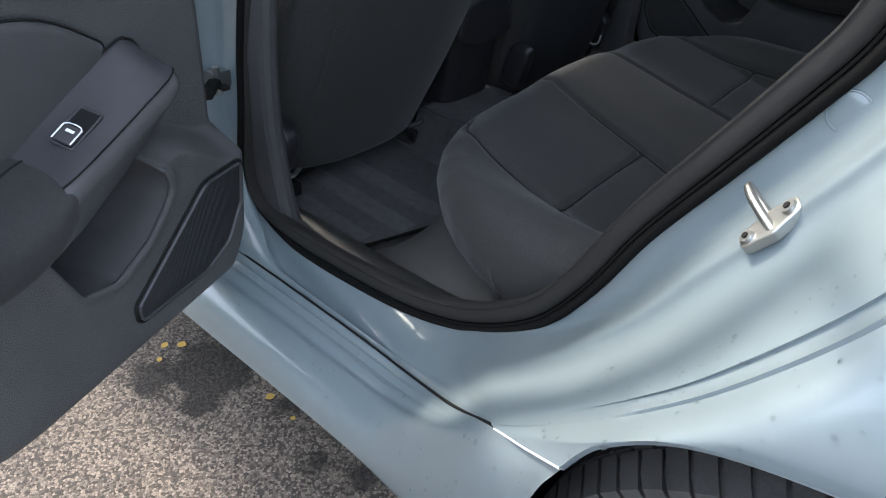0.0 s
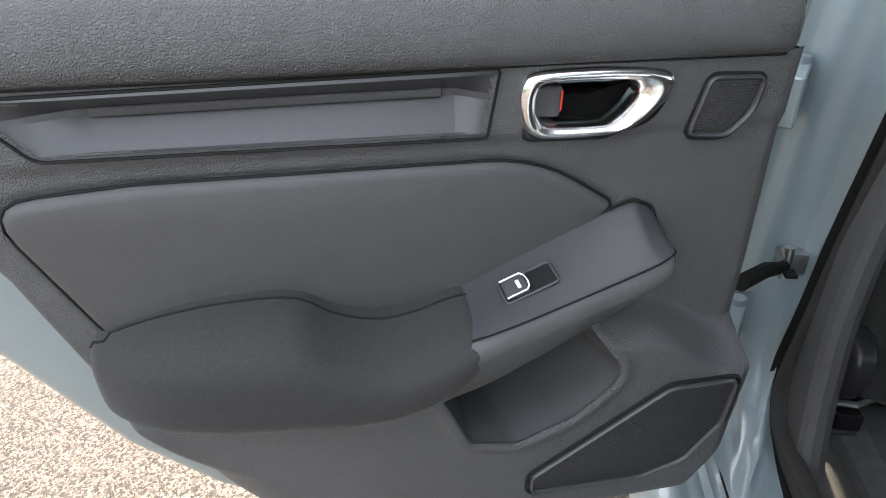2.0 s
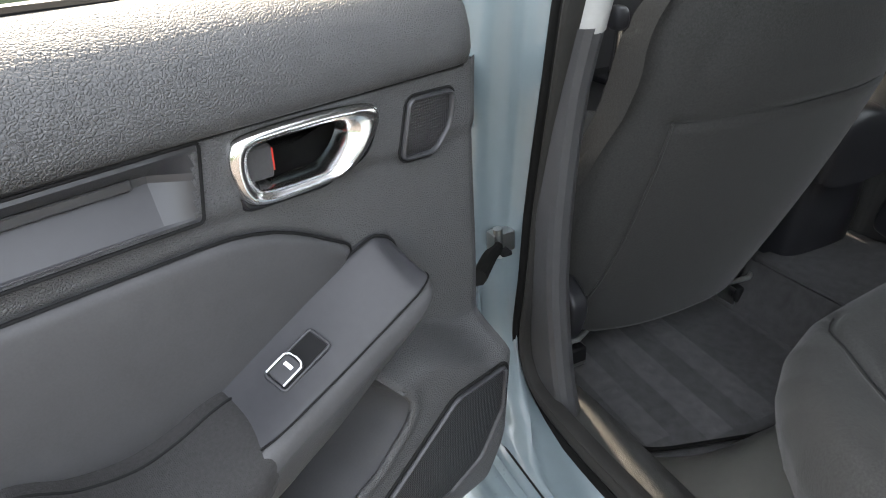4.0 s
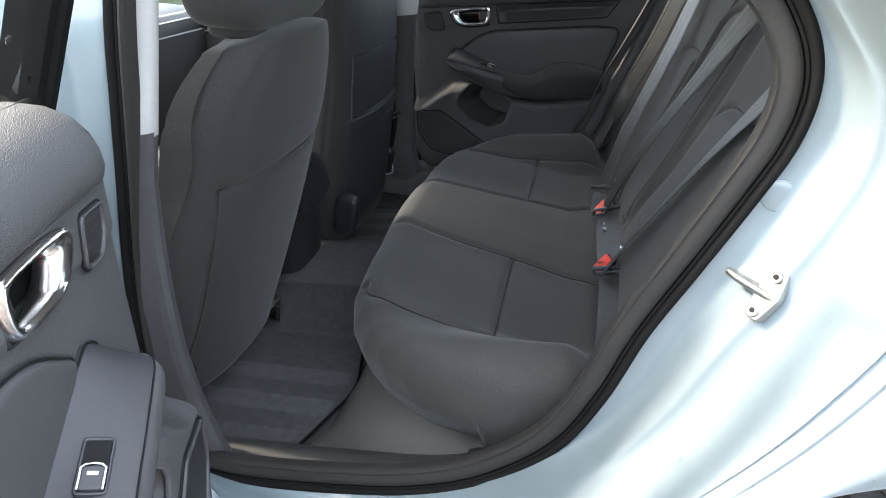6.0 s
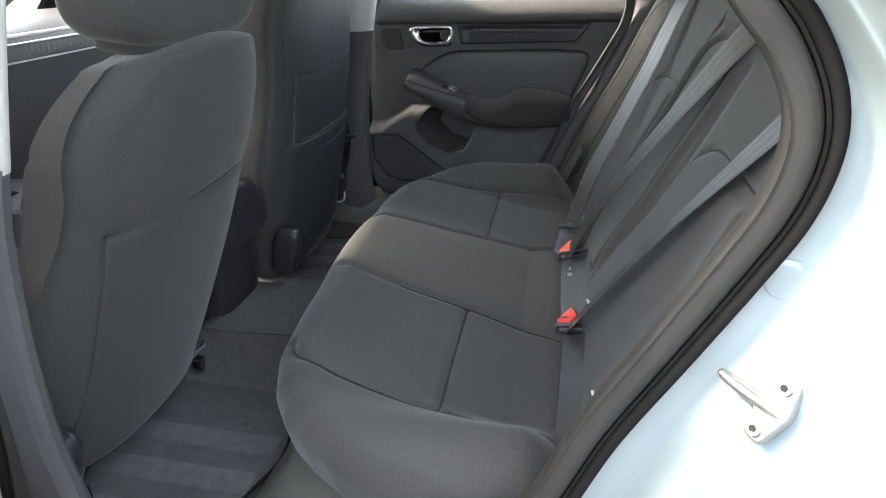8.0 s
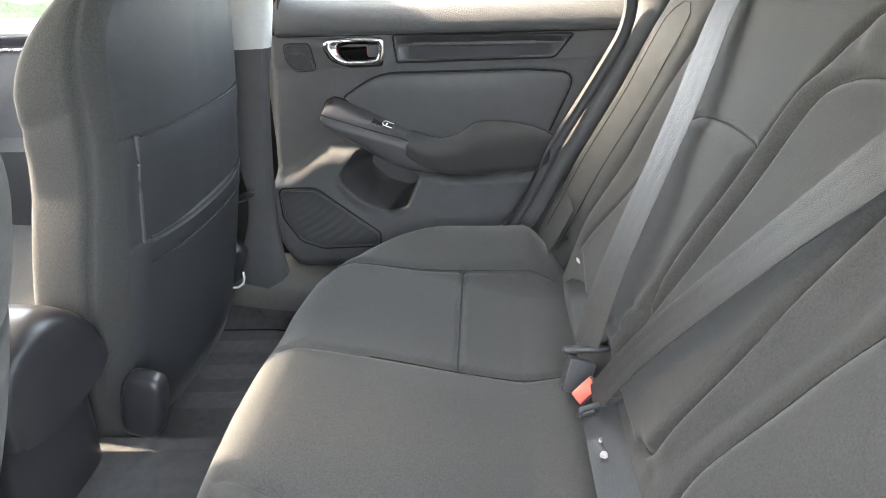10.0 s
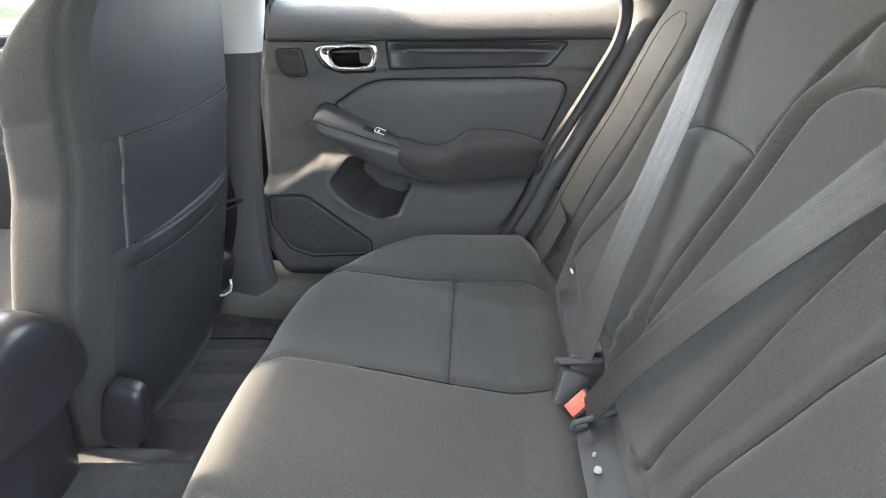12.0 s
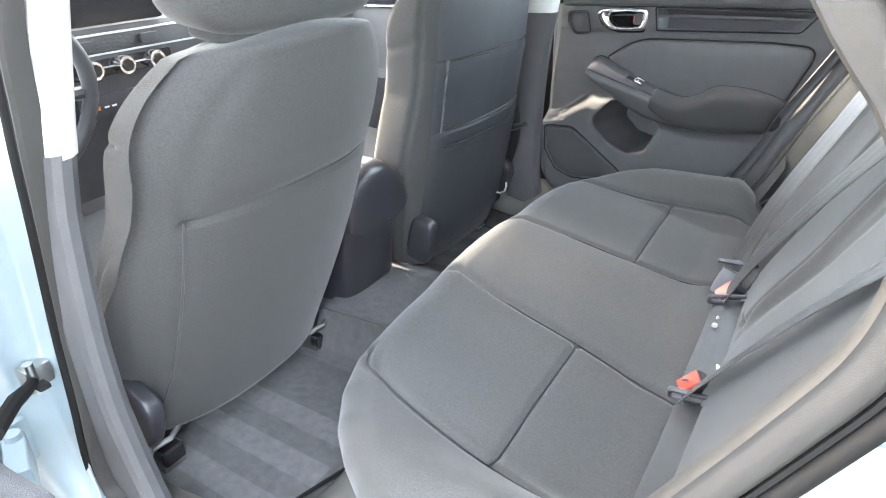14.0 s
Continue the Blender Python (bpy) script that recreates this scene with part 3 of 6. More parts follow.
loop = [wd - en * 0.002, wd + tip * 0.45, wd + tip * 0.9, wd * 0.75 + tip * 1.12, wd * 0.0 + tip * 1.2, wd * -0.75 + tip * 1.12, wd * -1 + tip * 0.9, wd * -1 + tip * 0.45, wd * -1 - en * 0.002]
part("loop", tube([tuple(p) for p in spline(loop, 30)], 0.0042, 10), STEEL, striker)
for s in (1, -1):
    b = bmesh.new()
    bmesh.ops.create_cone(b, cap_ends=True, segments=16, radius1=0.0068, radius2=0.0058, depth=0.004)
    m = Matrix.Translation((0.0, 0.004, 0.0195 * s)) @ Matrix.Rotation(radians(-90), 4, "X")
    part("screw", moved(moved(b, m), lay), STEEL, striker)
    b = bmesh.new()
    bmesh.ops.create_cone(b, cap_ends=True, segments=6, radius1=0.003, radius2=0.003, depth=0.002)
    part("socket", moved(moved(b, Matrix.Translation((0.0, 0.0063, 0.0195 * s)) @ Matrix.Rotation(radians(-90), 4, "X")), lay), DARKREC, striker)
rows = [[(r * math.cos(a), r * math.sin(a), h) for a in (2 * math.pi * j / 40 for j in range(40))] for r, h in ((0.0175, -0.004), (0.0175, 0.0005), (0.0168, 0.0014), (0.0158, 0.0016), (0.0150, 0.0006), (0.0142, 0.0009), (0.006, 0.0012))]
b, g = sheet(rows, close_v=True)
cap(b, g[-1])
plug = solid("body_plug", b, PAINT, "round light blue painted plug in the jamb", "plug")
plug.matrix_world = Matrix.Translation((0.8035, -0.6795, 0.872)) @ Vector((-0.16, -0.98, 0.08)).to_track_quat("Z", "Y").to_matrix().to_4x4()

# ---- wheel ----
WC = Vector((1.02, -0.74, 0.345))
wheel = thing("wheel", "dusty black tyre in the rear wheel arch", "wheel", at=WC)
R0 = 0.322
tyre_prof = [(-0.098, 0.225), (-0.106, 0.26), (-0.106, 0.285), (-0.098, 0.305), (-0.086, 0.316), (-0.06, R0), (0.0, R0 + 0.002), (0.06, R0), (0.086, 0.316), (0.098, 0.305), (0.106, 0.28), (0.1, 0.225)]
rows = [[(r * math.cos(a), y, r * math.sin(a)) for y, r in tyre_prof] for a in (2 * math.pi * j / 72 for j in range(72))]
tyre = part("tyre", sheet(rows, close_u=True)[0], TYRE, wheel, angle=80)
blocks = bmesh.new()
for j in range(78):
    a = 2 * math.pi * j / 78
    for y0, y1, sk in ((-0.104, -0.066, 0.012), (-0.060, -0.030, -0.01), (-0.024, 0.008, 0.008), (0.014, 0.046, -0.008), (0.052, 0.086, 0.01)):
        w = 0.0105
        v = []
        for rr in (R0 - 0.006, R0 + 0.006):
            for yy, da in ((y0, -w), (y1, -w + sk), (y1, w + sk), (y0, w)):
                drop = 0.012 * max(0, (abs(yy) - 0.06) / 0.04) ** 2
                ang = a + da / R0
                v.append(blocks.verts.new(((rr - drop) * math.cos(ang), yy, (rr - drop) * math.sin(ang))))
        for q in ((4, 5, 6, 7), (0, 1, 5, 4), (1, 2, 6, 5), (2, 3, 7, 6), (3, 0, 4, 7)):
            blocks.faces.new([v[i] for i in q])
tagged(part("tread", blocks, TYRE, wheel, "blocks of the tread", smooth=False), kind="stuff")
rows = [[(r * math.cos(a), y, r * math.sin(a)) for y, r in ((-0.08, 0.226), (-0.088, 0.215), (-0.05, 0.19), (-0.045, 0.05), (-0.06, 0.001))] for a in (2 * math.pi * j / 40 for j in range(40))]
part("rim", sheet(rows, close_u=True)[0], SILVER, wheel, "silver alloy rim")

# ---- closed shell: roof, pillars, right side, ends (seen only through openings and in reflections) ----
ROOF = [(-0.535, 1.385), (-0.42, 1.405), (-0.2, 1.43), (0.2, 1.445), (0.6, 1.425), (0.95, 1.37)]
for nm, dz, mt, lb in (("roof", 0.0, PAINT, "light blue painted roof skin"), ("ceiling", -0.045, GREYTRIM, "light grey cloth headliner")):
    rows = []
    for x, z in spline(ROOF, 14):
        rows.append([(x, y, z + dz - 0.05 * (abs(y) / 0.6) ** 2.5) for y in np.linspace(-0.615, 0.615, 15)])
    solid(nm, sheet(rows)[0], mt, lb, nm, kind="structure")


def bar(name, pts, r, mat, label):
    return solid(name, tube(pts, r, 10), mat, label, "pillar", kind="structure")


for sd in (-1, 1):
    bar("pillar_front", [(-0.61, sd * 0.60, 1.335), (-0.93, sd * 0.69, 1.13), (-1.3, sd * 0.74, 0.95)], 0.045, GREYTRIM, "light grey front roof pillar trim")
    bar("pillar_rear", [(0.85, sd * 0.60, 1.33), (1.12, sd * 0.68, 1.18), (1.45, sd * 0.74, 1.02)], 0.06, GREYTRIM, "light grey rear roof pillar trim")
    bar("roof_rail", [(-0.62, sd * 0.60, 1.325), (-0.45, sd * 0.60, 1.36), (0.2, sd * 0.60, 1.41), (0.9, sd * 0.60, 1.33)], 0.04, GREYTRIM, "light grey roof rail trim")
    bar("front_door_frame", [(-1.0, sd * 0.735, 1.06), (-0.72, sd * 0.70, 1.22), (-0.45, sd * 0.675, 1.31), (-0.2, sd * 0.66, 1.345), (0.08, sd * 0.65, 1.36)], 0.034, RUBBER, "black front door window frame")
# centre pillar trims: dark lower, light upper, on both sides
PILLAR_Z = [0.34, 0.42, 0.5, 0.6, 0.7, 0.8, 0.87, 0.97, 1.1, 1.3, 1.4]
PILLAR_SEAL = [-0.015, -0.016, -0.016, -0.003, 0.009, 0.030, 0.049, 0.074, 0.102, 0.126, 0.135]
PILLAR_EDGE = [0.100, 0.068, 0.056, 0.054, 0.060, 0.070, 0.080, 0.103, 0.130, 0.165, 0.175]
PILLAR_Y = [0.648, 0.652, 0.655, 0.662, 0.664, 0.662, 0.660, 0.652, 0.636, 0.585, 0.556]


def pillar_row(z, sd):
    a, e, y = (float(np.interp(z, PILLAR_Z, q)) for q in (PILLAR_SEAL, PILLAR_EDGE, PILLAR_Y))
    if sd > 0:
        a, e = a + 0.014, e + 0.013
    pts = [(a + 0.004, y + 0.004), (a + 0.012, y + 0.008), (e - 0.012, y + 0.006), (e - 0.004, y + 0.002), (e, y - 0.006), (e - 0.002, y - 0.018), (e - 0.012, y - 0.030), (e - 0.05, y - 0.038), (e - 0.10, y - 0.030), (e - 0.115, y + 0.01)]
    return [(x, sd * yy, z) for x, yy in pts]


for sd in (-1, 1):
    solid("pillar_trim", sheet([pillar_row(z, sd) for z in np.linspace(0.34, 0.932, 18)])[0], PLAIN, "black plastic centre pillar trim", "pillar trim", kind="structure", angle=22)
    solid("pillar_upper_trim", sheet([[(x * 0.998, y * 0.997, z) for x, y, z in pillar_row(z, sd)] for z in np.linspace(0.926, 1.4, 14)])[0], GREYTRIM, "light grey centre pillar upper trim", "pillar trim", kind="structure")
# outer pillar skins and black window frames
for sd in (-1, 1):
    if sd > 0:
        rows = []
        for x, y, z in spline([(0.03, 0.78, 0.95), (0.05, 0.755, 1.1), (0.075, 0.70, 1.25), (0.09, 0.63, 1.39)], 10):
            rows.append([(x - 0.085, sd * (y - 0.07), z), (x - 0.085, sd * y, z), (x + 0.075, sd * y, z), (x + 0.075, sd * (y - 0.07), z)])
        solid("pillar_outer", sheet(rows)[0], RUBBER, "black outer centre pillar", "pillar", kind="structure")
        solid("window_frame", tube([tuple(p) for p in spline([(-1.0, 0.76, 0.98), (-0.75, 0.70, 1.2), (-0.5, 0.645, 1.34), (0.1, 0.625, 1.40), (0.6, 0.63, 1.36), (0.82, 0.66, 1.22), (0.9, 0.73, 1.05)], 40)], 0.022, 8), RUBBER, "black frame of the side windows", "window frame", kind="structure")
    else:
        solid("roof_gutter", tube([tuple(p) for p in spline([(-0.5, -0.645, 1.36), (0.1, -0.63, 1.41), (0.6, -0.635, 1.37), (0.85, -0.66, 1.24)], 30)], 0.03, 8), PAINT, "light blue roof edge over the door opening", "car body", kind="structure")
# outer skins that close the far side and both ends
solid("wall_right", box(-1.3, 1.6, 0.836, 0.870, 0.25, 0.955, 0.01), DARKREC, "dark inner face of the right flank", "car body", kind="structure")
solid("wall_right_skin", box(-1.3, 1.6, 0.874, 0.886, 0.25, 0.96, 0.004), PAINT, "light blue right flank of the car", "car body", kind="structure")
solid("wall_front", box(-1.36, -1.30, -0.86, 0.86, 0.25, 0.95, 0.015), PLAIN, "black front bulkhead", "car body", kind="structure")
solid("wall_rear", box(1.25, 1.30, -0.76, 0.76, 0.3, 1.02, 0.01), PLAIN, "black rear bulkhead", "car body", kind="structure")
solid("parcel_shelf", box(0.96, 1.26, -0.72, 0.72, 1.0, 1.03, 0.01), CARPET, "black parcel shelf behind the rear seat", "parcel shelf", kind="structure")
solid("wing_inner", box(0.86, 1.6, -0.70, -0.63, 0.3, 1.03, 0.02), DARKREC, "inner wheel house panel", "car body", kind="structure")
# front door on the near side, closed
solid("front_door_outer", box(-1.15, -0.085, -0.875, -0.775, 0.27, 0.975, 0.03, 3), PAINT, "light blue closed front door", "car body", kind="structure")
rows = []
for z, y in ((0.975, -0.85), (1.1, -0.815), (1.25, -0.75), (1.36, -0.67)):
    rows.append([(-0.95 + (z - 0.97) * 1.3, y, z), (-0.09, y, z)])
g = solid("window_1", sheet(rows)[0], GLASS, "clear glass of the closed front door", "window", kind="structure")
g.visible_shadow = False
# right windows and screens
rows = []
for z, y in ((0.955, 0.78), (1.1, 0.75), (1.25, 0.70), (1.38, 0.62)):
    rows.append([(-1.0 + (z - 0.97) * 1.3, y, z), (-0.03, y, z)])
g = solid("window_2", sheet(rows)[0], GLASS, "clear right front window", "window", kind="structure")
g.visible_shadow = False
rows = []
for z, y in ((0.955, 0.78), (1.1, 0.75), (1.25, 0.70), (1.38, 0.62)):
    rows.append([(0.09, y, z), (0.86, y, z)])
g = solid("window_3", sheet(rows)[0], GLASS, "clear right rear window", "window", kind="structure")
g.visible_shadow = False
rows = [[(x, y, z - 0.03 * (abs(y) / 0.6) ** 2) for y in np.linspace(-0.62, 0.62, 9)] for x, z in ((-1.35, 0.98), (-0.98, 1.19), (-0.63, 1.362))]
g = solid("windscreen", sheet(rows)[0], GLASS, "clear windscreen", "window", kind="structure")
g.visible_shadow = False
rows = [[(x, y, z - 0.03 * (abs(y) / 0.6) ** 2) for y in np.linspace(-0.6, 0.6, 9)] for x, z in ((0.95, 1.37), (1.2, 1.2), (1.45, 1.04))]
g = solid("rear_window", sheet(rows)[0], GLASS, "clear rear window", "window", kind="structure")
g.visible_shadow = False


# ---- rear doors ----
HINGE, OPEN = Vector((0.057, -0.812, 0)), 71.0


def card_front(z):
    return 0.064 + 0.018 * float(sstep(0.65, 0.95, z)) + 0.035 * (1 - float(sstep(0.425, 0.52, z)))


REAR = [(0.420, 0.39), (0.425, 0.44), (0.437, 0.49), (0.456, 0.535), (0.482, 0.57), (0.52, 0.604), (0.575, 0.638), (0.65, 0.668), (0.705, 0.686), (0.79, 0.714), (0.85, 0.746), (0.90, 0.78), (0.945, 0.815)]


def card_rear(z):
    return float(np.interp(z, [p[0] for p in REAR], [p[1] for p in REAR]))


POCKET = fillet([(0.387, 0.658, 0.01), (0.31, 0.706, 0.05), (0.243, 0.712, 0.02), (0.195, 0.655, 0.04), (0.25, 0.600, 0.04), (0.305, 0.574, 0.03), (0.355, 0.586, 0.02)], 7)
STRIP = fillet([(0.334, 0.936, 0.004), (0.692, 0.931, 0.004), (0.655, 0.886, 0.018), (0.341, 0.882, 0.004)])
HANDLE = fillet([(0.318, 0.934, 0.016), (0.24, 0.935, 0.05), (0.184, 0.923, 0.012), (0.202, 0.884, 0.03), (0.245, 0.872, 0.03), (0.316, 0.874, 0.016)])
INSET = fillet([(0.703, 0.856, 0.028), (0.60, 0.863, 0.1), (0.42, 0.862, 0.1), (0.298, 0.861, 0.19), (0.222, 0.812, 0.01), (0.30, 0.72, 0.0), (0.648, 0.728, 0.02)])
SPEAKER = fillet([(0.079, 0.630, 0.012), (0.155, 0.631, 0.03), (0.287, 0.527, 0.012), (0.286, 0.499, 0.012), (0.16, 0.494, 0.03), (0.112, 0.512, 0.03), (0.080, 0.566, 0.03)])
TWEETER = fillet([(0.164, 0.923, 0.010), (0.112, 0.921, 0.010), (0.115, 0.890, 0.03), (0.134, 0.868, 0.02), (0.174, 0.871, 0.010)], 6)


def card_n(U, Z):
    """Depth of the card's face over (u, z) before its openings: a swelling low down round pocket and loudspeaker."""
    rim = 0.66 + 0.055 * sstep(0.08, 0.2, U) - 0.02 * sstep(0.24, 0.36, U) - 0.035 * sstep(0.3, 0.5, U)
    return 0.052 * sstep(0.0, 0.036, rim + 0.006 - Z) * (1 - 0.55 * sstep(0.42, 0.62, U)) + 0.004 * sstep(0.872, 0.886, Z)


def build_door(side, name, label, detail):
    """A rear door in its closed place; side -1 left, 1 right. Depth n runs inboard from the card's face."""
    root = thing(name, label, "car door", "rear doors of the car")

    def to(co):
        return Vector((co.x, side * (0.71 - co.y), co.z))

    def P(nm, bm, mat, lb="", parent=None, **k):
        return part(nm, bm, mat, parent or root, lb, mirror=to, **k)

    # main card as one modelled skin
    nz, nu = (190, 220) if detail else (150, 180)
    zz = np.linspace(0.420, 0.940, nz)
    U = np.array([np.linspace(card_front(z), card_rear(z), nu) for z in zz])
    Z = np.repeat(zz[:, None], nu, 1)
    N = np.zeros_like(U)
    N += card_n(U, Z)
    low = np.minimum(Z - 0.420, (np.array([[card_rear(z)] for z in zz]) - U) * (0.6 + 3 * sstep(0.55, 0.7, Z)) + 0.0)
    N -= 0.050 * (1 - np.clip(low / 0.050, 0, 1)) ** 2
    N -= 0.006 * (1 - sstep(0.0, 0.012, U - np.array([[card_front(z)] for z in zz])))
    pd = seg_dist(U, Z, POCKET + POCKET[:1])
    N += np.where(in_poly(U, Z, POCKET), 0.0, 0.004 * np.exp(-(pd / 0.008) ** 2))
    hole = np.zeros(U.shape, bool)
    for ol, keep in ((STRIP, 0.0025), (HANDLE, 0.0025), (POCKET, -1.0)):
        hole |= in_poly(U, Z, ol) & (seg_dist(U, Z, ol + ol[:1]) > keep)
    hd = seg_dist(U, Z, INSET + INSET[:1])
    N -= 0.003 * np.exp(-(hd / 0.003) ** 2)
    rows = [[(U[i, j], N[i, j], Z[i, j]) for j in range(nu)] for i in range(nz)]
    bm, g = sheet(rows)
    bm.verts.index_update()
    gone = [f for f in bm.faces if all(hole[v.index // nu, v.index % nu] for v in f.verts)]
    bmesh.ops.delete(bm, geom=gone, context="FACES")
    # map pocket: rolled rim and a deep bowl
    def rest(u, z):
        return float(card_n(np.array(u), np.array(z)))

    rim_o = inset2d(POCKET, -0.005)
    ring = []
    for k in range(12):
        a = 2 * math.pi * k / 12
        ring.append([(u, rest(u, z) + 0.004 * math.sin(a), z) for u, z in inset2d(rim_o, 0.005 - 0.005 * math.cos(a))])
    P("pocket_rim", sheet(ring, close_u=True, close_v=True)[0], GRAIN, "grained pocket rim")
    rr = []
    for d, n, g in ((-0.001, 0.002, 0.0), (0.003, -0.010, 0.03), (0.005, -0.03, 0.2), (0.007, -0.06, 0.55), (0.009, -0.09, 0.9), (0.014, -0.105, 1.0)):
        rr.append([(u + 0.035 * g * (1 - sstep(0.3, 0.37, u)), (rest(u, z) if n > -0.05 else 0.0) + n, z - 0.012 * g * sstep(0.57, 0.62, z)) for u, z in inset2d(POCKET, d)])
    P("pocket", sheet(rr, close_v=True)[0], PLAIN, "smooth black map pocket", angle=60)
    fb = bmesh.new()
    cap(fb, [fb.verts.new((p[0], p[1] + 0.001, p[2])) for p in rr[-1]])
    P("pocket_floor", fb, PLAIN, "dark pocket floor")
    P("card", bm, GRAIN, "black grained door card", angle=55)
    # rear and lower return of the card
    edge_line = [(U[0, j], N[0, j], Z[0, j]) for j in range(0, nu, 4)] + [(U[i, -1], N[i, -1], Z[i, -1]) for i in range(0, nz, 4)]
    P("card_edge", sheet([edge_line, [(u, n - 0.02, z) for u, n, z in edge_line], [(u, n - 0.045, z) for u, n, z in edge_line]])[0], PLAIN)
    edge_line = [(U[i, 0], N[i, 0], Z[i, 0]) for i in range(0, nz, 4)]
    P("card_edge", sheet([edge_line, [(u - 0.002, n - 0.02, z) for u, n, z in edge_line], [(u - 0.002, n - 0.05, z) for u, n, z in edge_line]])[0], PLAIN)

    # padded shoulder along the window
    prof = [(-0.02, 0.936), (0.004, 0.9365), (0.012, 0.941), (0.015, 0.952), (0.013, 0.968), (0.006, 0.985), (-0.008, 1.000), (-0.03, 1.010), (-0.06, 1.014), (-0.092, 1.010), (-0.1, 0.99)]
    rows = []
    us = [0.0965, 0.0985, 0.103, 0.11] + list(np.linspace(0.14, 0.80, 40)) + [0.815, 0.822, 0.826]
    for k, u in enumerate(us):
        s = {0: 0.0, 1: 0.5, 2: 0.8, 3: 0.95}.get(k, {0: 0.0, 1: 0.6, 2: 0.9}.get(len(us) - 1 - k, 1.0))
        rows.append([(u, -0.03 + (n + 0.03) * (0.75 + 0.25 * s), 0.936 + (z - 0.936) * (0.86 + 0.14 * s)) for n, z in prof])
    bm, g = sheet(rows)
    cap(bm, g[0]), cap(bm, g[-1][::-1])
    P("upper_trim", bm, GRAIN, "black grained padded window shoulder", angle=60)

    # decor strip with a slanted recess and a thin rib
    secs = [(0.0, 0.005), (0.05, 0.006), (0.09, 0.004), (0.36, -0.014), (0.46, -0.014), (0.93, 0.002), (0.96, 0.0045), (1.0, 0.003)]
    rows = []
    for k in range(81):
        f = k / 80
        r = []
        for s, n in secs:
            ramp = max(0.0, min(1.0, f * 0.345 / 0.026, (1 - f) * 0.345 / 0.05))
            zt, zb = 0.9345 - 0.004 * f, 0.8835 + 0.004 * f
            u0, u1 = 0.336 + 0.006 * s, 0.689 - 0.034 * s
            r.append((u0 + (u1 - u0) * f, 0.004 + (n - 0.004) * ramp, zt + (zb - zt) * s))
        rows.append(r)
    P("decor_strip", sheet(rows)[0], SATIN, "satin black recessed decor strip", angle=12)
    P("strip_rib", moved(box(-0.122, 0.122, -0.003, 0.0028, -0.0036, 0.0036, 0.0022, 3), pose(0.496, -0.0115, 0.9145, 0, 0.3, 0)), SATIN)

    P("inset_panel", panel(INSET, -0.008, 0.007, 0.010, 0.003, 8), PLAIN, "plain black soft inset panel")

    # switch bar: a nearly level top, and a pull grip that folds under it
    ss = [(0.181, 0.790, 0.784, 0.038), (0.186, 0.803, 0.788, 0.050), (0.198, 0.812, 0.786, 0.057), (0.219, 0.812, 0.780, 0.061), (0.30, 0.776, 0.757, 0.070), (0.352, 0.750, 0.743, 0.074), (0.370, 0.738, 0.728, 0.060), (0.386, 0.725, 0.713, 0.036)]
    rows = []
    for u, zt, zl, n in spline(ss, 40):
        rows.append([(u, -0.004, zt), (u, 0.004, zt - 0.0005), (u, 0.009, zt - 0.003), (u, n * 0.5, (zt + zl) / 2 - 0.001), (u, n - 0.004, zl + 0.0018), (u, n - 0.001, zl + 0.001)])
    P("switch_panel", sheet(rows)[0], SATIN, "satin black window switch panel", angle=50)
    # the grip deepens towards the elbow pad and runs on under it
    grip = [(0.181, 0.784, 0.038, 0.772, 0.032), (0.187, 0.788, 0.050, 0.766, 0.044), (0.198, 0.786, 0.057, 0.758, 0.050), (0.219, 0.780, 0.061, 0.744, 0.054), (0.26, 0.769, 0.0655, 0.722, 0.058), (0.30, 0.757, 0.070, 0.700, 0.063),
            (0.34, 0.746, 0.073, 0.683, 0.069), (0.37, 0.733, 0.076, 0.677, 0.074), (0.40, 0.715, 0.080, 0.673, 0.079), (0.43, 0.700, 0.080, 0.672, 0.079)]
    rows = []
    for u, zl, n, zb, nb in spline(grip, 44):
        h = zl - zb
        rows.append([(u, n - 0.0025, zl + 0.0004), (u, n + 0.001, zl - 0.001), (u, n + 0.005, zl - min(0.007, 0.25 * h)), (u, n + 0.008, zl - min(0.014, 0.45 * h)), (u, n + 0.0075, zl - min(0.018, 0.55 * h)), (u, n + 0.002, zl - 0.75 * h),
                     (u, nb, zb + 0.005), (u, nb - 0.005, zb + 0.0005), (u, nb - 0.014, zb - 0.0005), (u, nb * 0.5, zb - 0.003 + 0.008 * (1 - sstep(0.2, 0.3, u))), (u, -0.01, zb + 0.006)])
    P("armrest_front", sheet(rows)[0], PLAIN, "black soft pull grip", angle=50)
    # window switch
    e1 = Vector((0.93, 0.07, -0.345)).normalized()
    e2 = Vector((0.0, -0.062, 0.018))
    e2 = (e2 - e1 * e2.dot(e1)).normalized()
    nr = e2.cross(e1)
    nr = -nr if nr.z < 0 else nr
    o = Vector((0.308, 0.0375, 0.7635))
    m = Matrix(((e1.x, nr.x, e2.x, o.x), (e1.y, nr.y, e2.y, o.y), (e1.z, nr.z, e2.z, o.z), (0, 0, 0, 1)))
    ol = fillet([(-0.026, -0.0125, 0.005), (0.024, -0.0125, 0.005), (0.024, 0.0125, 0.005), (-0.026, 0.0125, 0.005)], 4)
    P("switch_bezel", moved(frame_ring(ol, 0.003, -0.001, 0.0022), m), SATIN, parent=root)
    P("switch_well", moved(panel(inset2d(ol, 0.002), -0.004, 0.0006, 0.0005), m), DARKREC, parent=root)
    kn = fillet([(0.0, -0.0095, 0.003), (0.021, -0.0095, 0.003), (0.021, 0.0095, 0.003), (0.0, 0.0095, 0.003)], 3)
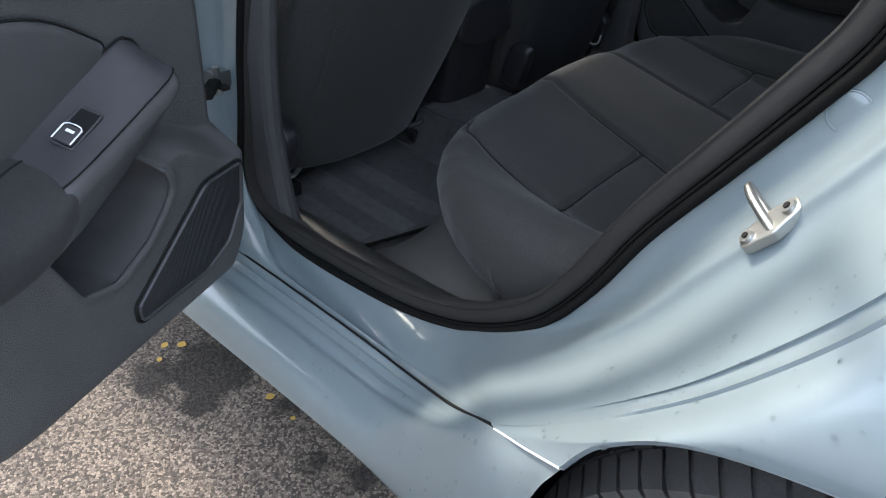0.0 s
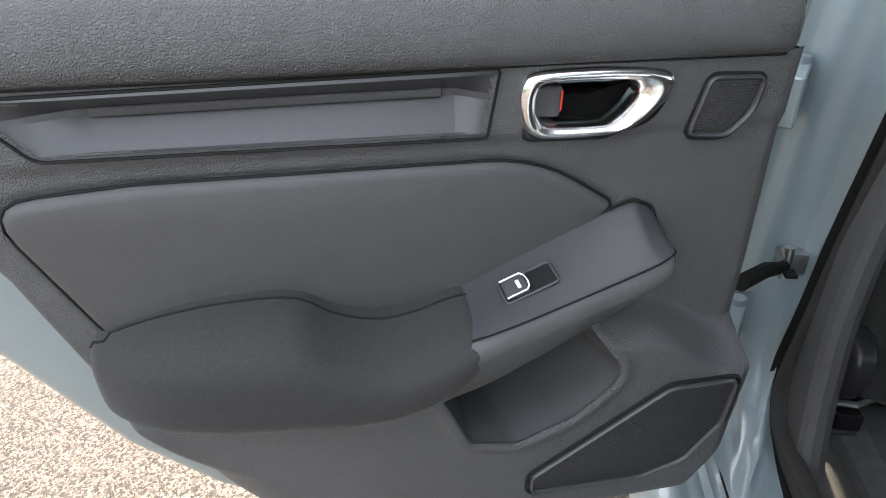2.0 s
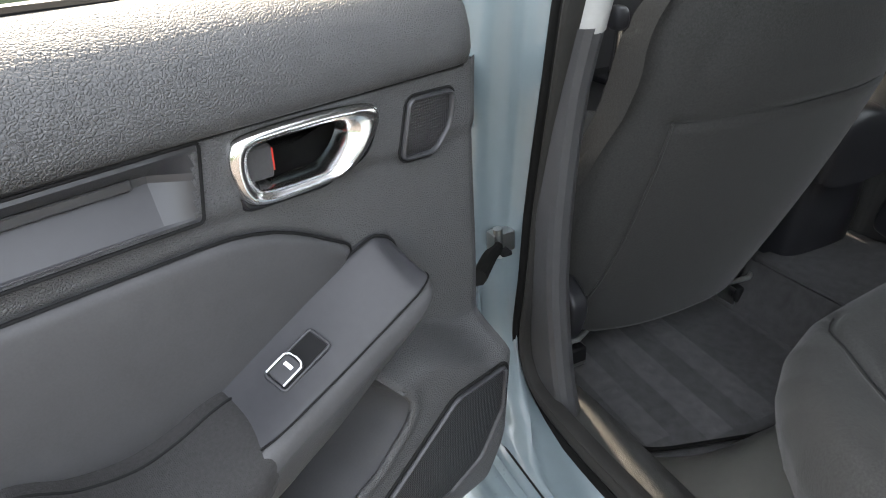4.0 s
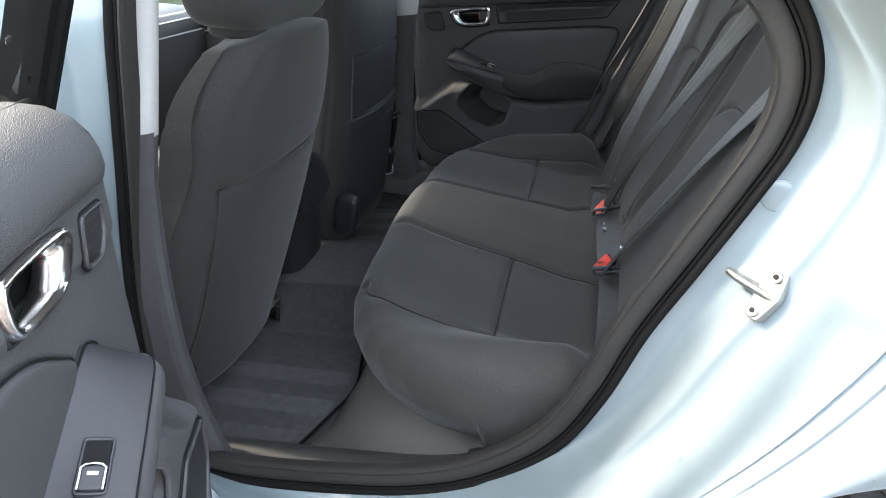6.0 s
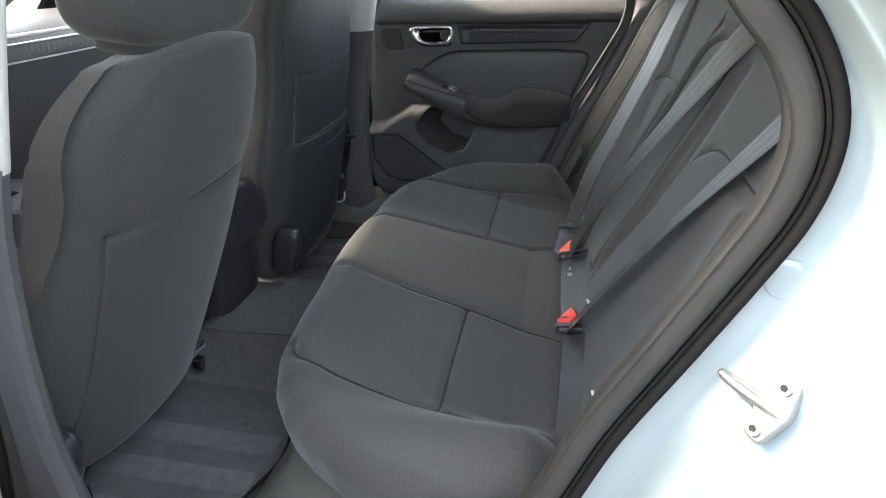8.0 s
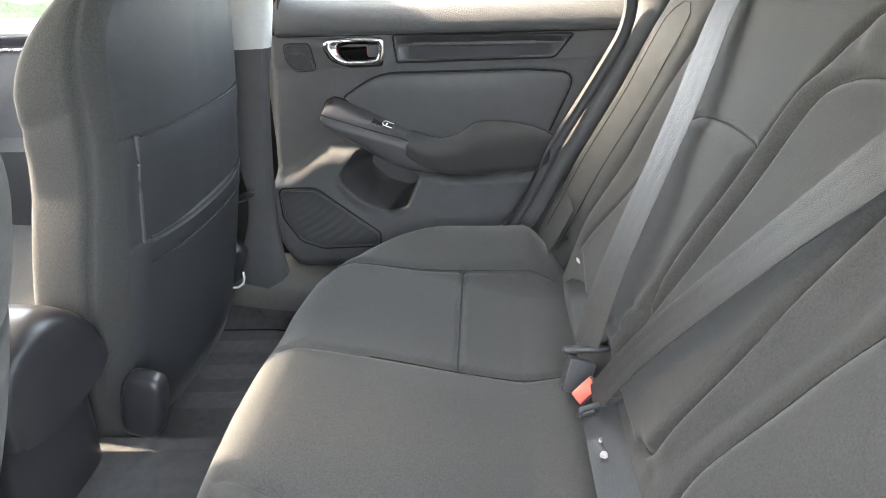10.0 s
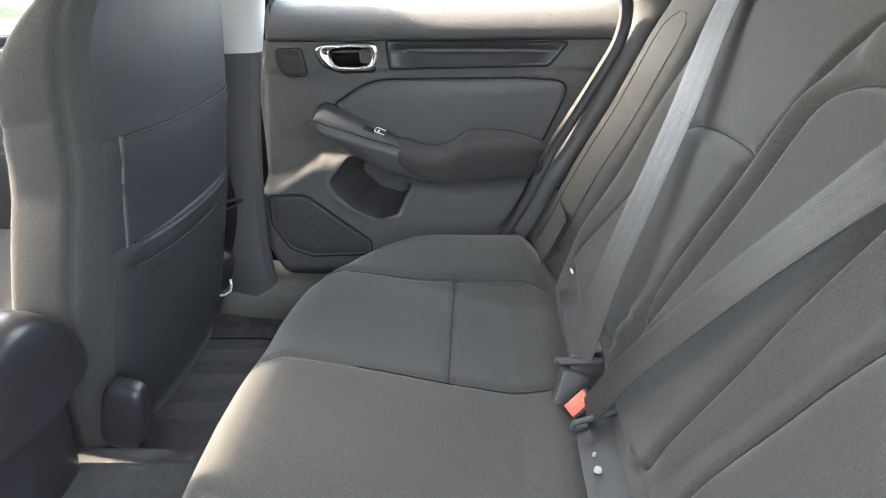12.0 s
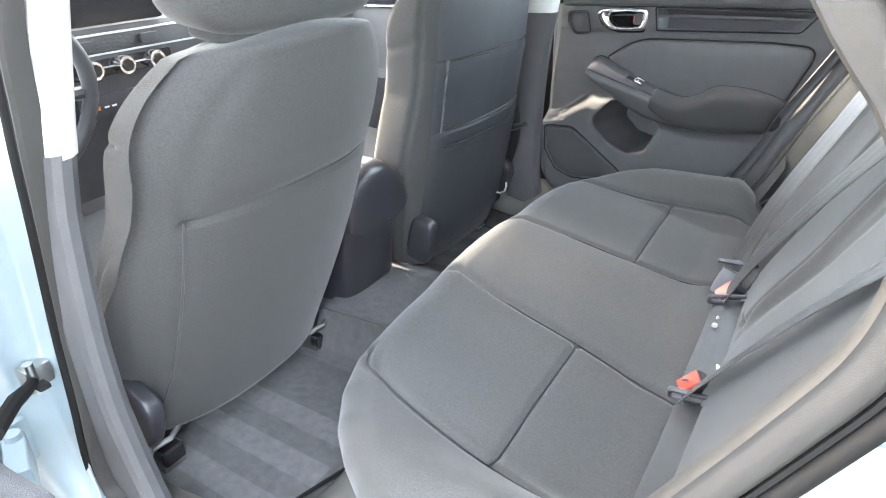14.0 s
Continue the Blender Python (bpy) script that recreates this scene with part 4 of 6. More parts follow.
    P("switch_key", moved(panel(kn, 0.0, 0.005, 0.002), m), SATIN, parent=root)
    ub = [(0.021, 0.0058, -0.009), (0.003, 0.0062, -0.009), (0.0, 0.0058, -0.006), (-0.001, 0.0055, 0.0), (0.0, 0.0058, 0.006), (0.003, 0.0062, 0.009), (0.021, 0.0058, 0.009)]
    P("switch_trim", moved(tube(ub, 0.0008, 8), m), WHITEP, "white switch outline", parent=root)
    P("switch_mark", moved(box(0.006, 0.009, 0.0048, 0.0056, -0.004, 0.004), m), WHITEP, parent=root)

    # elbow pad: level top with a dip towards the switches, rounded front
    rows = []
    for u, zb, zl, d in spline([(0.349, 0.732, 0.721, 0.060), (0.351, 0.740, 0.714, 0.072), (0.358, 0.745, 0.704, 0.082), (0.375, 0.743, 0.690, 0.088), (0.40, 0.735, 0.676, 0.090), (0.43, 0.731, 0.666, 0.090), (0.465, 0.741, 0.660, 0.088), (0.50, 0.762, 0.657, 0.085),
                                (0.56, 0.762, 0.658, 0.078), (0.61, 0.752, 0.662, 0.066), (0.645, 0.738, 0.670, 0.046), (0.658, 0.731, 0.682, 0.028), (0.664, 0.722, 0.700, 0.010)], 70):
        r = []
        for k in range(25):
            a = math.pi * k / 24
            c, e = math.cos(a), math.sin(a)
            r.append((u, -0.006 + (d + 0.006) * e ** 0.62, (zb + zl) / 2 + (zb - zl) / 2 * math.copysign(abs(c) ** 0.55, c) - 0.004 * e ** 2))
        rows.append(r)
    eb, eg = sheet(rows)
    cap(eb, eg[0]), cap(eb, eg[-1][::-1])
    # sewn edge where the pad meets the card
    for order, lift in ((range(25), 0.0085), (range(24, -1, -1), 0.002)):
        line = []
        for r in rows[4:-4]:
            for k in order:
                u, n, z = r[k]
                if n > rest(u, z) + lift:
                    line.append((u, n + 0.0004, z))
                    break
        P("joint", tube(line, 0.0013, 6), DARKREC)
    P("elbow_pad", eb, CLOTH, "black cloth elbow pad", angle=65)

    # handle: dark bowl, lever with a red mark, satin chrome ring
    P("handle_surround", frame_ring(HANDLE, 0.012, -0.008, 0.005), GLOSS, "gloss black handle surround")
    bowl = inset2d(HANDLE, 0.006)
    rows = [[(u, n, z) for u, z in inset2d(bowl, d)] for d, n in ((0.0, 0.0), (0.004, -0.012), (0.010, -0.026), (0.020, -0.032))]
    bm, g = sheet(rows, close_v=True)
    cap(bm, g[-1])
    P("handle_bowl", bm, RUBBER)
    outer = [tuple(p) for p in spline([(0.320, 0.908), (0.318, 0.925), (0.308, 0.933), (0.265, 0.9345), (0.225, 0.933), (0.198, 0.929), (0.191, 0.917), (0.202, 0.899), (0.222, 0.883), (0.246, 0.8785), (0.297, 0.879), (0.314, 0.888)], 72, True)]
    inner = [tuple(p) for p in spline([(0.305, 0.908), (0.303, 0.919), (0.294, 0.9235), (0.263, 0.924), (0.234, 0.923), (0.222, 0.918), (0.220, 0.910), (0.227, 0.898), (0.238, 0.889), (0.250, 0.8865), (0.292, 0.888), (0.302, 0.896)], 72, True)]
    inner = [(0.262 + (u - 0.262) * 0.945, 0.906 + (z - 0.906) * 0.90) for u, z in inner]
    loops = []
    for g, n in ((0.0, -0.006), (0.0, 0.002), (0.10, 0.008), (0.28, 0.012), (0.5, 0.0125), (0.62, 0.010), (0.70, 0.0095), (0.86, 0.006), (1.0, -0.002), (1.0, -0.012)):
        loops.append([(p[0] + (q[0] - p[0]) * g, n, p[1] + (q[1] - p[1]) * g) for p, q in zip(outer, inner)])
    P("handle_ring", sheet(loops, close_v=True)[0], CHROME, "satin chrome handle ring", angle=60)
    P("lever", box(0.281, 0.303, -0.028, -0.003, 0.892, 0.917, 0.004, 3), PLAIN, "dark grey lever")
    P("lever_mark", box(0.2795, 0.2815, -0.026, -0.005, 0.896, 0.913, 0.0006), RED, "red lock mark")

    # tweeter and door loudspeaker
    for nm, ol, lift, lb in (("tweeter", TWEETER, 0.004, "black perforated tweeter grille"), ("speaker", SPEAKER, 0.054, "black perforated loudspeaker grille")):
        P(nm + "_frame", frame_ring(ol, 0.0045, lift - 0.005, lift + 0.004), SATIN)
        P(nm + "_grille", panel(inset2d(ol, 0.004), lift - 0.01, lift + 0.0005, 0.001, 0.001, 6), GRILLE, lb)
    # dark joints between the pieces of the card
    def joint(ol, n, closed=True, r=0.0013):
        P("joint", tube([(u, n, z) for u, z in ol], r, 6, closed=closed), DARKREC)

    joint(INSET, 0.001, True, 0.0013 if detail else 0.0022)
    joint(STRIP, 0.0048, True, 0.0013 if detail else 0.002)
    joint([(0.102, 0.9365), (0.3, 0.9368), (0.55, 0.9365), (0.808, 0.936)], 0.004, False, 0.0014)
    joint(inset2d(TWEETER, -0.001), 0.004)
    joint(inset2d(SPEAKER, -0.0025), 0.053, True, 0.002)
    P("joint", tube([tuple(p) for p in spline([(u, n + 0.0004, zl + 0.0008) for u, zt, zl, n in ss], 40)], 0.0009, 6), DARKREC)
    P("joint", tube([tuple(p) for p in spline([(u, 0.005, zt + 0.0005) for u, zt, zl, n in ss], 40)], 0.0013, 6), DARKREC)
    # painted shell, edges and skin
    SH = fillet([(0.052, 0.412, 0.03), (0.20, 0.405, 0.1), (0.505, 0.413, 0.08), (0.605, 0.475, 0.06), (0.68, 0.56, 0.05), (0.760, 0.70, 0.06), (0.815, 0.80, 0.06), (0.868, 0.90, 0.05), (0.885, 0.985, 0.02), (0.056, 0.985, 0.02)])
    bm = panel(SH, 0.125, 0.168, 0.02, 0.008, 6)
    for v in bm.verts:
        v.co.y = -v.co.y
    P("shell", bm, PAINT, "light blue metallic door skin")
    fl = [(inset2d(SH, 0.0), -0.14), (inset2d(SH, 0.0), -0.045), (inset2d(SH, 0.004), -0.036), (inset2d(SH, 0.012), -0.031), (inset2d(SH, 0.075), -0.028), (inset2d(SH, 0.08), -0.06)]
    # on the closed door the flange's colour is black, standing for the gap's shade
    P("inner_flange", sheet([[(u, n, z) for u, z in l] for l, n in fl], close_v=True)[0], PAINT if detail else PLAIN, "light blue painted door flange" if detail else "door flange coloured black for the shaded gap")
    if not detail:
        P("window_frame", tube([(0.05, 0.08, 1.36), (0.30, 0.085, 1.37), (0.48, 0.07, 1.34), (0.62, 0.04, 1.25), (0.74, -0.005, 1.12), (0.82, -0.04, 1.0)], 0.030, 8), RUBBER, "black window frame")
        P("door_seal", frame_ring(inset2d(SH, 0.02), 0.012, -0.036, -0.020), RUBBER, "black rubber door seal")
    if detail:
        P("latch", panel(fillet([(0.768, 0.80, 0.01), (0.80, 0.845, 0.01), (0.786, 0.86, 0.01), (0.752, 0.815, 0.01)]), -0.034, -0.024, 0.003), DARKREC, "dark latch slot")
        rows = []
        for z, n in ((0.99, -0.060), (1.1, -0.020), (1.25, 0.040), (1.36, 0.090)):
            rows.append([(u, n, z) for u in np.linspace(0.075, 0.80 - max(0, z - 1.0) * 0.9, 8)])
        gl = P("window_glass", sheet(rows)[0], GLASS, "rain-spotted window glass")
        gl.visible_shadow = False
        rows = []
        for z, n in ((0.975, -0.066), (1.1, -0.020), (1.25, 0.040), (1.38, 0.098)):
            rows.append([(0.046, n - 0.03, z), (0.046, n + 0.012, z), (0.050, n + 0.016, z), (0.066, n + 0.016, z), (0.068, n + 0.010, z), (0.070, n + 0.010, z), (0.080, n + 0.008, z), (0.082, n + 0.003, z), (0.082, n - 0.03, z)])
        P("window_frame", sheet(rows)[0], RUBBER, "black window frame")
        P("window_frame", tube([(0.05, 0.095, 1.372), (0.30, 0.102, 1.385), (0.48, 0.095, 1.372), (0.62, 0.05, 1.25), (0.74, -0.01, 1.12), (0.82, -0.05, 1.0)], 0.016, 8), RUBBER, "black window frame")
        P("window_channel", tube([(0.075, -0.050, 1.006), (0.4, -0.050, 1.010), (0.80, -0.050, 1.008)], 0.006, 8), RUBBER, "black window wiper seal")
    return root


# perforated grille: regular dark holes as relief
GRILLE = material("perforated_black_grille", (0.016, 0.016, 0.017), 0.4, mottle=(9, 0.1))
gn, gl_ = GRILLE.node_tree.nodes, GRILLE.node_tree.links.new
gt = gn.new("ShaderNodeTexCoord").outputs["Object"]
gv_ = gn.new("ShaderNodeTexVoronoi")
gv_.inputs["Scale"].default_value, gv_.inputs["Randomness"].default_value = 420, 0.0
gl_(gt, gv_.inputs["Vector"])
gb = gn.new("ShaderNodeBump")
gb.inputs["Strength"].default_value, gb.inputs["Distance"].default_value = 0.9, 0.0015
gl_(gv_.outputs["Distance"], gb.inputs["Height"]), gl_(gb.outputs[0], gn["Principled BSDF"].inputs["Normal"])

left_door = build_door(-1, "rear_door", "wide open light blue rear door with black inner card", True)
left_door.matrix_world = Matrix.Translation(HINGE) @ Matrix.Rotation(radians(-OPEN), 4, "Z") @ Matrix.Translation((0.14, 0, 0.93)) @ Matrix.Rotation(radians(-0.5), 4, "Y") @ Matrix.Translation((-0.14, 0, -0.93)) @ Matrix.Translation(-HINGE) @ Matrix.Translation((0, -0.73, 0.91)) @ Matrix.Rotation(radians(-5), 4, "X") @ Matrix.Translation((0, 0.71, -0.91))
right_door = build_door(1, "rear_door", "closed rear door with black card and chrome handle", False)

# door check strap from the pillar to the door
check = thing("door_check", "black door check arm bolted to the painted pillar", "door check")
part("arm", tube([(-0.018, -0.702, 0.650), (0.012, -0.722, 0.662), (0.05, -0.752, 0.680), (0.115, -0.80, 0.700)], [0.006, 0.0075, 0.009, 0.009], 8), RUBBER, check)
part("fork", box(-0.030, 0.004, -0.708, -0.694, 0.643, 0.649, 0.002), DARKREC, check, "black fork")
part("bracket", box(-0.034, -0.012, -0.712, -0.680, 0.640, 0.668, 0.004), STEEL, check, "zinc bracket")
part("bolt", tube([(-0.016, -0.702, 0.634), (-0.016, -0.704, 0.676)], 0.0065, 12), STEEL, check)

for z in (0.56, 0.862):
    hg = thing("hinge_unit", "light blue painted door hinge on the pillar", "hinge", "door hinges", at=(0.0, 0.0, z))
    part("leaf_plate", box(-0.058, -0.046, -0.775, -0.715, -0.032, 0.032, 0.004), PAINT, hg)
    part("leaf_arm", moved(box(-0.012, 0.07, -0.013, 0.013, -0.026, 0.026, 0.005, 3), Matrix.Translation((-0.03, -0.742, 0)) @ Matrix.Rotation(radians(-24), 4, "Z")), PAINT, hg)
    part("knuckle", tube([(-0.028, -0.742, -0.034), (-0.028, -0.742, 0.034)], 0.010, 12), PAINT, hg)
    part("bolt", tube([(-0.046, -0.755, 0.016), (-0.038, -0.755, 0.016)], 0.008, 6), PAINT, hg)


# ---- rear bench ----
rear_seat = thing("rear_seat", "black cloth rear bench with sewn panels", "seat")


def front_x(y):
    return np.interp(np.abs(y), [0, 0.25, 0.38, 0.44, 0.49, 0.53, 0.565, 0.59, 0.61], [0.188, 0.196, 0.210, 0.230, 0.262, 0.303, 0.352, 0.405, 0.47])


def cushion_top(x, y):
    a = np.abs(y)
    # the seat slopes down to the rear between nearly level side rolls
    z = 0.526 + 0.27 * (0.474 - np.clip(x, 0.25, 0.575)) + 0.012 * np.exp(-(y / 0.15) ** 4)
    z += 0.006 * np.exp(-((a - 0.31) / 0.12) ** 2) * sstep(0.66, 0.55, x)
    z -= 0.03 * sstep(0.62, 0.73, x)
    z += np.maximum(0.0, 0.582 - z) * sstep(0.42, 0.545, a) * sstep(0.69, 0.59, x)
    return z


INS = {}
for s in (-1, 1):
    INS[s] = [tuple(p) for p in spline([(0.64, s * 0.478), (0.56, s * 0.474), (0.474, s * 0.462), (0.40, s * 0.447), (0.32, s * 0.43), (0.255, s * 0.405), (0.232, s * 0.37)], 22)]
    INS[s, 2] = [tuple(p) for p in spline([(0.64, s * 0.190), (0.56, s * 0.168), (0.474, s * 0.155), (0.38, s * 0.148), (0.29, s * 0.135), (0.23, s * 0.12)], 16)]
ny, nt = 300, 130
Y = np.linspace(-0.612, 0.612, ny)
rows = []
for y in Y:
    a = abs(y)
    xf = float(front_x(y))
    side = max(0.0, a - 0.555) / 0.06
    drop = 0.06 * (1 - math.sqrt(max(0, 1 - side ** 2)))
    col = []
    R = 0.062
    for k in range(nt):
        f = k / (nt - 1)
        if f < 0.72:
            x = 0.735 - (0.735 - xf - R) * f / 0.72
            z = float(cushion_top(x, y))
            nx, nzv = 0.0, 1.0
        elif f < 0.88:
            ang = (f - 0.72) / 0.16 * math.pi / 2 * 1.08
            z0 = float(cushion_top(xf + R, y))
            x, z = xf + R - R * math.sin(ang), z0 - R + R * math.cos(ang)
            nx, nzv = -math.sin(ang), math.cos(ang)
        else:
            g = (f - 0.88) / 0.12
            z0 = float(cushion_top(xf + R, y))
            x, z = xf + 0.001 + 0.035 * g, z0 - R - 0.008 - (0.178 - 0.10 * min(1, a / 0.6) ** 4) * g
            nx, nzv = -1.0, 0.2
        col.append([x, z - drop * (1 if f < 0.8 else max(0.0, 1 - (f - 0.8) / 0.2 * 0.9)), nx, nzv])
    rows.append(col)
A = np.array(rows)
YY = np.repeat(Y[:, None], nt, 1)
dep = np.zeros_like(YY)
for s in (-1, 1):
    for ln, w, d in ((INS[s], 0.008, 0.009), (INS[s, 2], 0.007, 0.007), ([(0.474, s * 0.462), (0.474, s * 0.155)], 0.0045, 0.008)):
        dep += d * np.exp(-(seg_dist(A[:, :, 0], YY, ln) / w) ** 2) * (A[:, :, 3] > 0.25)
# soft wrinkles in the cloth
for i in range(ny):
    for k in range(0, nt):
        dep[i, k] -= 0.0022 * noise.noise((A[i, k, 0] * 9, Y[i] * 6, 3.1))
A[:, :, 0] -= dep * A[:, :, 2]
A[:, :, 1] -= dep * A[:, :, 3]
rows = [[(A[i, k, 0], Y[i] * (1 - 0.9 * max(0.0, 0.47 - A[i, k, 1]) * min(1, abs(Y[i]) / 0.5) ** 3), A[i, k, 1]) for k in range(nt)] for i in range(ny)]
bm, g = sheet(rows)
for side_row, flip in ((g[0], False), (g[-1], True)):
    low = [bm.verts.new((v.co.x + 0.01, v.co.y * (0.87 + 0.12 * float(sstep(0.38, 0.5, v.co.x))), min(v.co.z - 0.002, 0.425 - 0.03 * float(sstep(0.38, 0.5, v.co.x))))) for v in side_row]
    for j in range(nt - 1):
        q = (side_row[j], side_row[j + 1], low[j + 1], low[j])
        try:
            bm.faces.new(q)
        except ValueError:
            pass
part("cushion", bm, FABRIC, rear_seat, "black cloth bench cushion", angle=70)


def cushion_z(x, y):
    a = abs(y)
    side = max(0.0, a - 0.555) / 0.06
    xf = float(front_x(y))
    z = float(cushion_top(max(x, xf + 0.062), y)) - 0.06 * (1 - math.sqrt(max(0, 1 - side ** 2)))
    if x < xf + 0.062:
        k = min(1.0, (xf + 0.062 - x) / 0.062)
        z -= 0.062 * (1 - math.sqrt(1 - k * k))
    return z


for s in (-1, 1):
    for ln, r in ((INS[s], 0.0009), (INS[s, 2][:11], 0.0011), ([(0.474, s * (0.462 - 0.307 * k / 12)) for k in range(13)], 0.0016)):
        part("seam", tube([(x, y, cushion_z(x, y) - 0.0052) for x, y in ln], r, 6), SEAM, rear_seat, "dark sewn seam")


def back_x(z):
    return 0.675 + (z - 0.5) * 0.46


# backrest skin over (y, z): three panels with rolls between them, seams pressed in
ny, nt = 300, 210
Y, ZZ = np.linspace(-0.585, 0.585, ny), np.linspace(0.44, 1.10, nt)
YY, Zg = np.meshgrid(Y, ZZ, indexing="ij")
split = [tuple(p) for p in spline([(0.115, 0.45), (0.124, 0.585), (0.152, 0.71), (0.146, 0.85), (0.141, 0.905), (0.127, 0.965), (0.104, 1.005), (0.06, 1.032), (-0.02, 1.040), (-0.11, 1.036)], 44)]
centre = [tuple(p) for p in spline([(0.10, 0.562), (0.116, 0.58), (0.122, 0.69), (0.106, 0.84), (0.098, 0.925), (0.078, 0.956), (0.04, 0.970), (-0.03, 0.976), (-0.086, 0.970), (-0.107, 0.945), (-0.108, 0.905), (-0.092, 0.84),
                                   (-0.078, 0.765), (-0.070, 0.69), (-0.065, 0.60), (-0.058, 0.570), (-0.04, 0.562)], 60)]
roll = [tuple(p) for p in spline([(-0.096, 0.978), (-0.104, 0.990), (-0.116, 1.005), (-0.135, 1.03), (-0.14, 1.06)], 12)]
larc = [tuple(p) for p in spline([(-0.150, 0.55), (-0.138, 0.62), (-0.160, 0.735), (-0.190, 0.822), (-0.208, 0.842), (-0.232, 0.852), (-0.270, 0.857), (-0.37, 0.857), (-0.49, 0.858)], 50)]
rarc = [tuple(p) for p in spline([(0.470, 0.58), (0.437, 0.688), (0.412, 0.775), (0.392, 0.828), (0.365, 0.850), (0.315, 0.860), (0.25, 0.866), (0.178, 0.866), (0.155, 0.860), (0.148, 0.845)], 50)]
off = 0.01 * sstep(0.44, 0.54, Zg) * sstep(0.74, 0.6, Zg)
off += 0.012 * np.exp(-((np.abs(YY) - 0.50) / 0.05) ** 2) * sstep(0.5, 0.62, Zg) * sstep(1.02, 0.85, Zg)
# cushioned inserts stand proud of their borders
for ring in (larc + [(-0.50, 0.50), (-0.155, 0.50)], rarc + split[14:4:-1] + [(0.13, 0.56), (0.30, 0.55)]):
    off += np.where(in_poly(YY, Zg, ring), 0.009 * sstep(0.0, 0.022, seg_dist(YY, Zg, ring)), 0)
mid = in_poly(YY, Zg, centre)
dmid = seg_dist(YY, Zg, centre)
off += np.where(mid, 0.006 * sstep(0, 0.016, dmid), 0)
# rolls on both sides of the centre panel
off += np.where(mid, 0, 0.011 * np.exp(-((dmid - 0.021) / 0.013) ** 2)) * sstep(0.54, 0.62, Zg) * sstep(0.985, 0.93, Zg)
# head roll over the centre panel, hollow in its middle
off += 0.017 * np.exp(-((YY + 0.012) / 0.088) ** 6) * np.exp(-((Zg - 1.006) / 0.024) ** 4)
for ln, w, d in ((split, 0.006, 0.015), (centre, 0.005, 0.008), (larc, 0.0045, 0.006), (rarc, 0.0045, 0.006), (roll, 0.006, 0.009)):
    off -= d * np.exp(-(seg_dist(YY, Zg, ln) / w) ** 2)
# soft pull folds below the centre panel and at the near shoulder
for ln, w, d in (([(-0.086, 0.57), (-0.12, 0.70), (-0.155, 0.81), (-0.162, 0.88), (-0.165, 0.95)], 0.011, 0.0035), ([(0.125, 0.60), (0.19, 0.585)], 0.007, 0.004), ([(0.127, 0.64), (0.16, 0.63)], 0.006, 0.003)):
    off -= d * np.exp(-(seg_dist(YY, Zg, ln) / w) ** 2)
for i in range(ny):
    for k in range(nt):
        off[i, k] += 0.0022 * noise.noise((Y[i] * 8, ZZ[k] * 8, 7.7))
edge_fall = 0.055 * sstep(0.50, 0.575, np.abs(YY)) ** 1.5 + 0.09 * sstep(1.04, 1.10, Zg) ** 2
nrm = Vector((-1, 0, 0.46)).normalized()
rows = [[(back_x(ZZ[k]) + nrm.x * (off[i, k] - edge_fall[i, k]), Y[i], ZZ[k] + nrm.z * (off[i, k] - edge_fall[i, k])) for k in range(nt)] for i in range(ny)]
part("backrest", sheet(rows)[0], FABRIC, rear_seat, "black cloth rear backrest", angle=70)
for ln in (split, centre, larc, rarc):
    pts = []
    for y, z in ln:
        i, k = int(np.argmin(np.abs(Y - y))), int(np.argmin(np.abs(ZZ - z)))
        o = float((off - edge_fall)[max(i - 1, 0):i + 2, max(k - 1, 0):k + 2].min()) + 0.0009
        pts.append((back_x(z) + nrm.x * o, y, z + nrm.z * o))
    part("seam", tube(pts, 0.0013, 6), SEAM, rear_seat, "dark sewn seam")


def cushion_block(wx, wy, wz, r, n=14):
    """A rounded pillow, half sizes wx, wy, wz; super-ellipsoid grid."""
    rows = []
    for i in range(n * 2 + 1):
        a = -math.pi / 2 + math.pi * i / (n * 2)
        row = []
        for j in range(n * 4):
            b = 2 * math.pi * j / (n * 4)
            e = r
            sp = lambda v: math.copysign(abs(v) ** e, v)
            row.append((wx * sp(math.cos(a)) * sp(math.cos(b)), wy * sp(math.cos(a)) * sp(math.sin(b)), wz * sp(math.sin(a))))
        rows.append(row)
    return sheet(rows, close_v=True)[0]


for y in (-0.33, 0.02, 0.34):
    wy = 0.12 if abs(y) > 0.1 else 0.10
    part("headrest", moved(cushion_block(0.05, wy, 0.075, 0.45), pose(back_x(1.1) + 0.012, y, 1.115, 0, 14, 0)), FABRIC, rear_seat, "black cloth rear head restraint")
# round pale isofix buttons at the root of the backrest
for y in (-0.44, -0.187, 0.185, 0.43):
    z = 0.572
    b = bmesh.new()
    bmesh.ops.create_uvsphere(b, u_segments=14, v_segments=8, radius=1)
    part("anchor_button", moved(b, Matrix.Translation((back_x(z) - 0.024, y, z)) @ Matrix.Rotation(radians(-25), 4, "Y") @ Matrix.Diagonal((0.0026, 0.0046, 0.0066, 1))), WHITEP, rear_seat, "small white anchor marker")

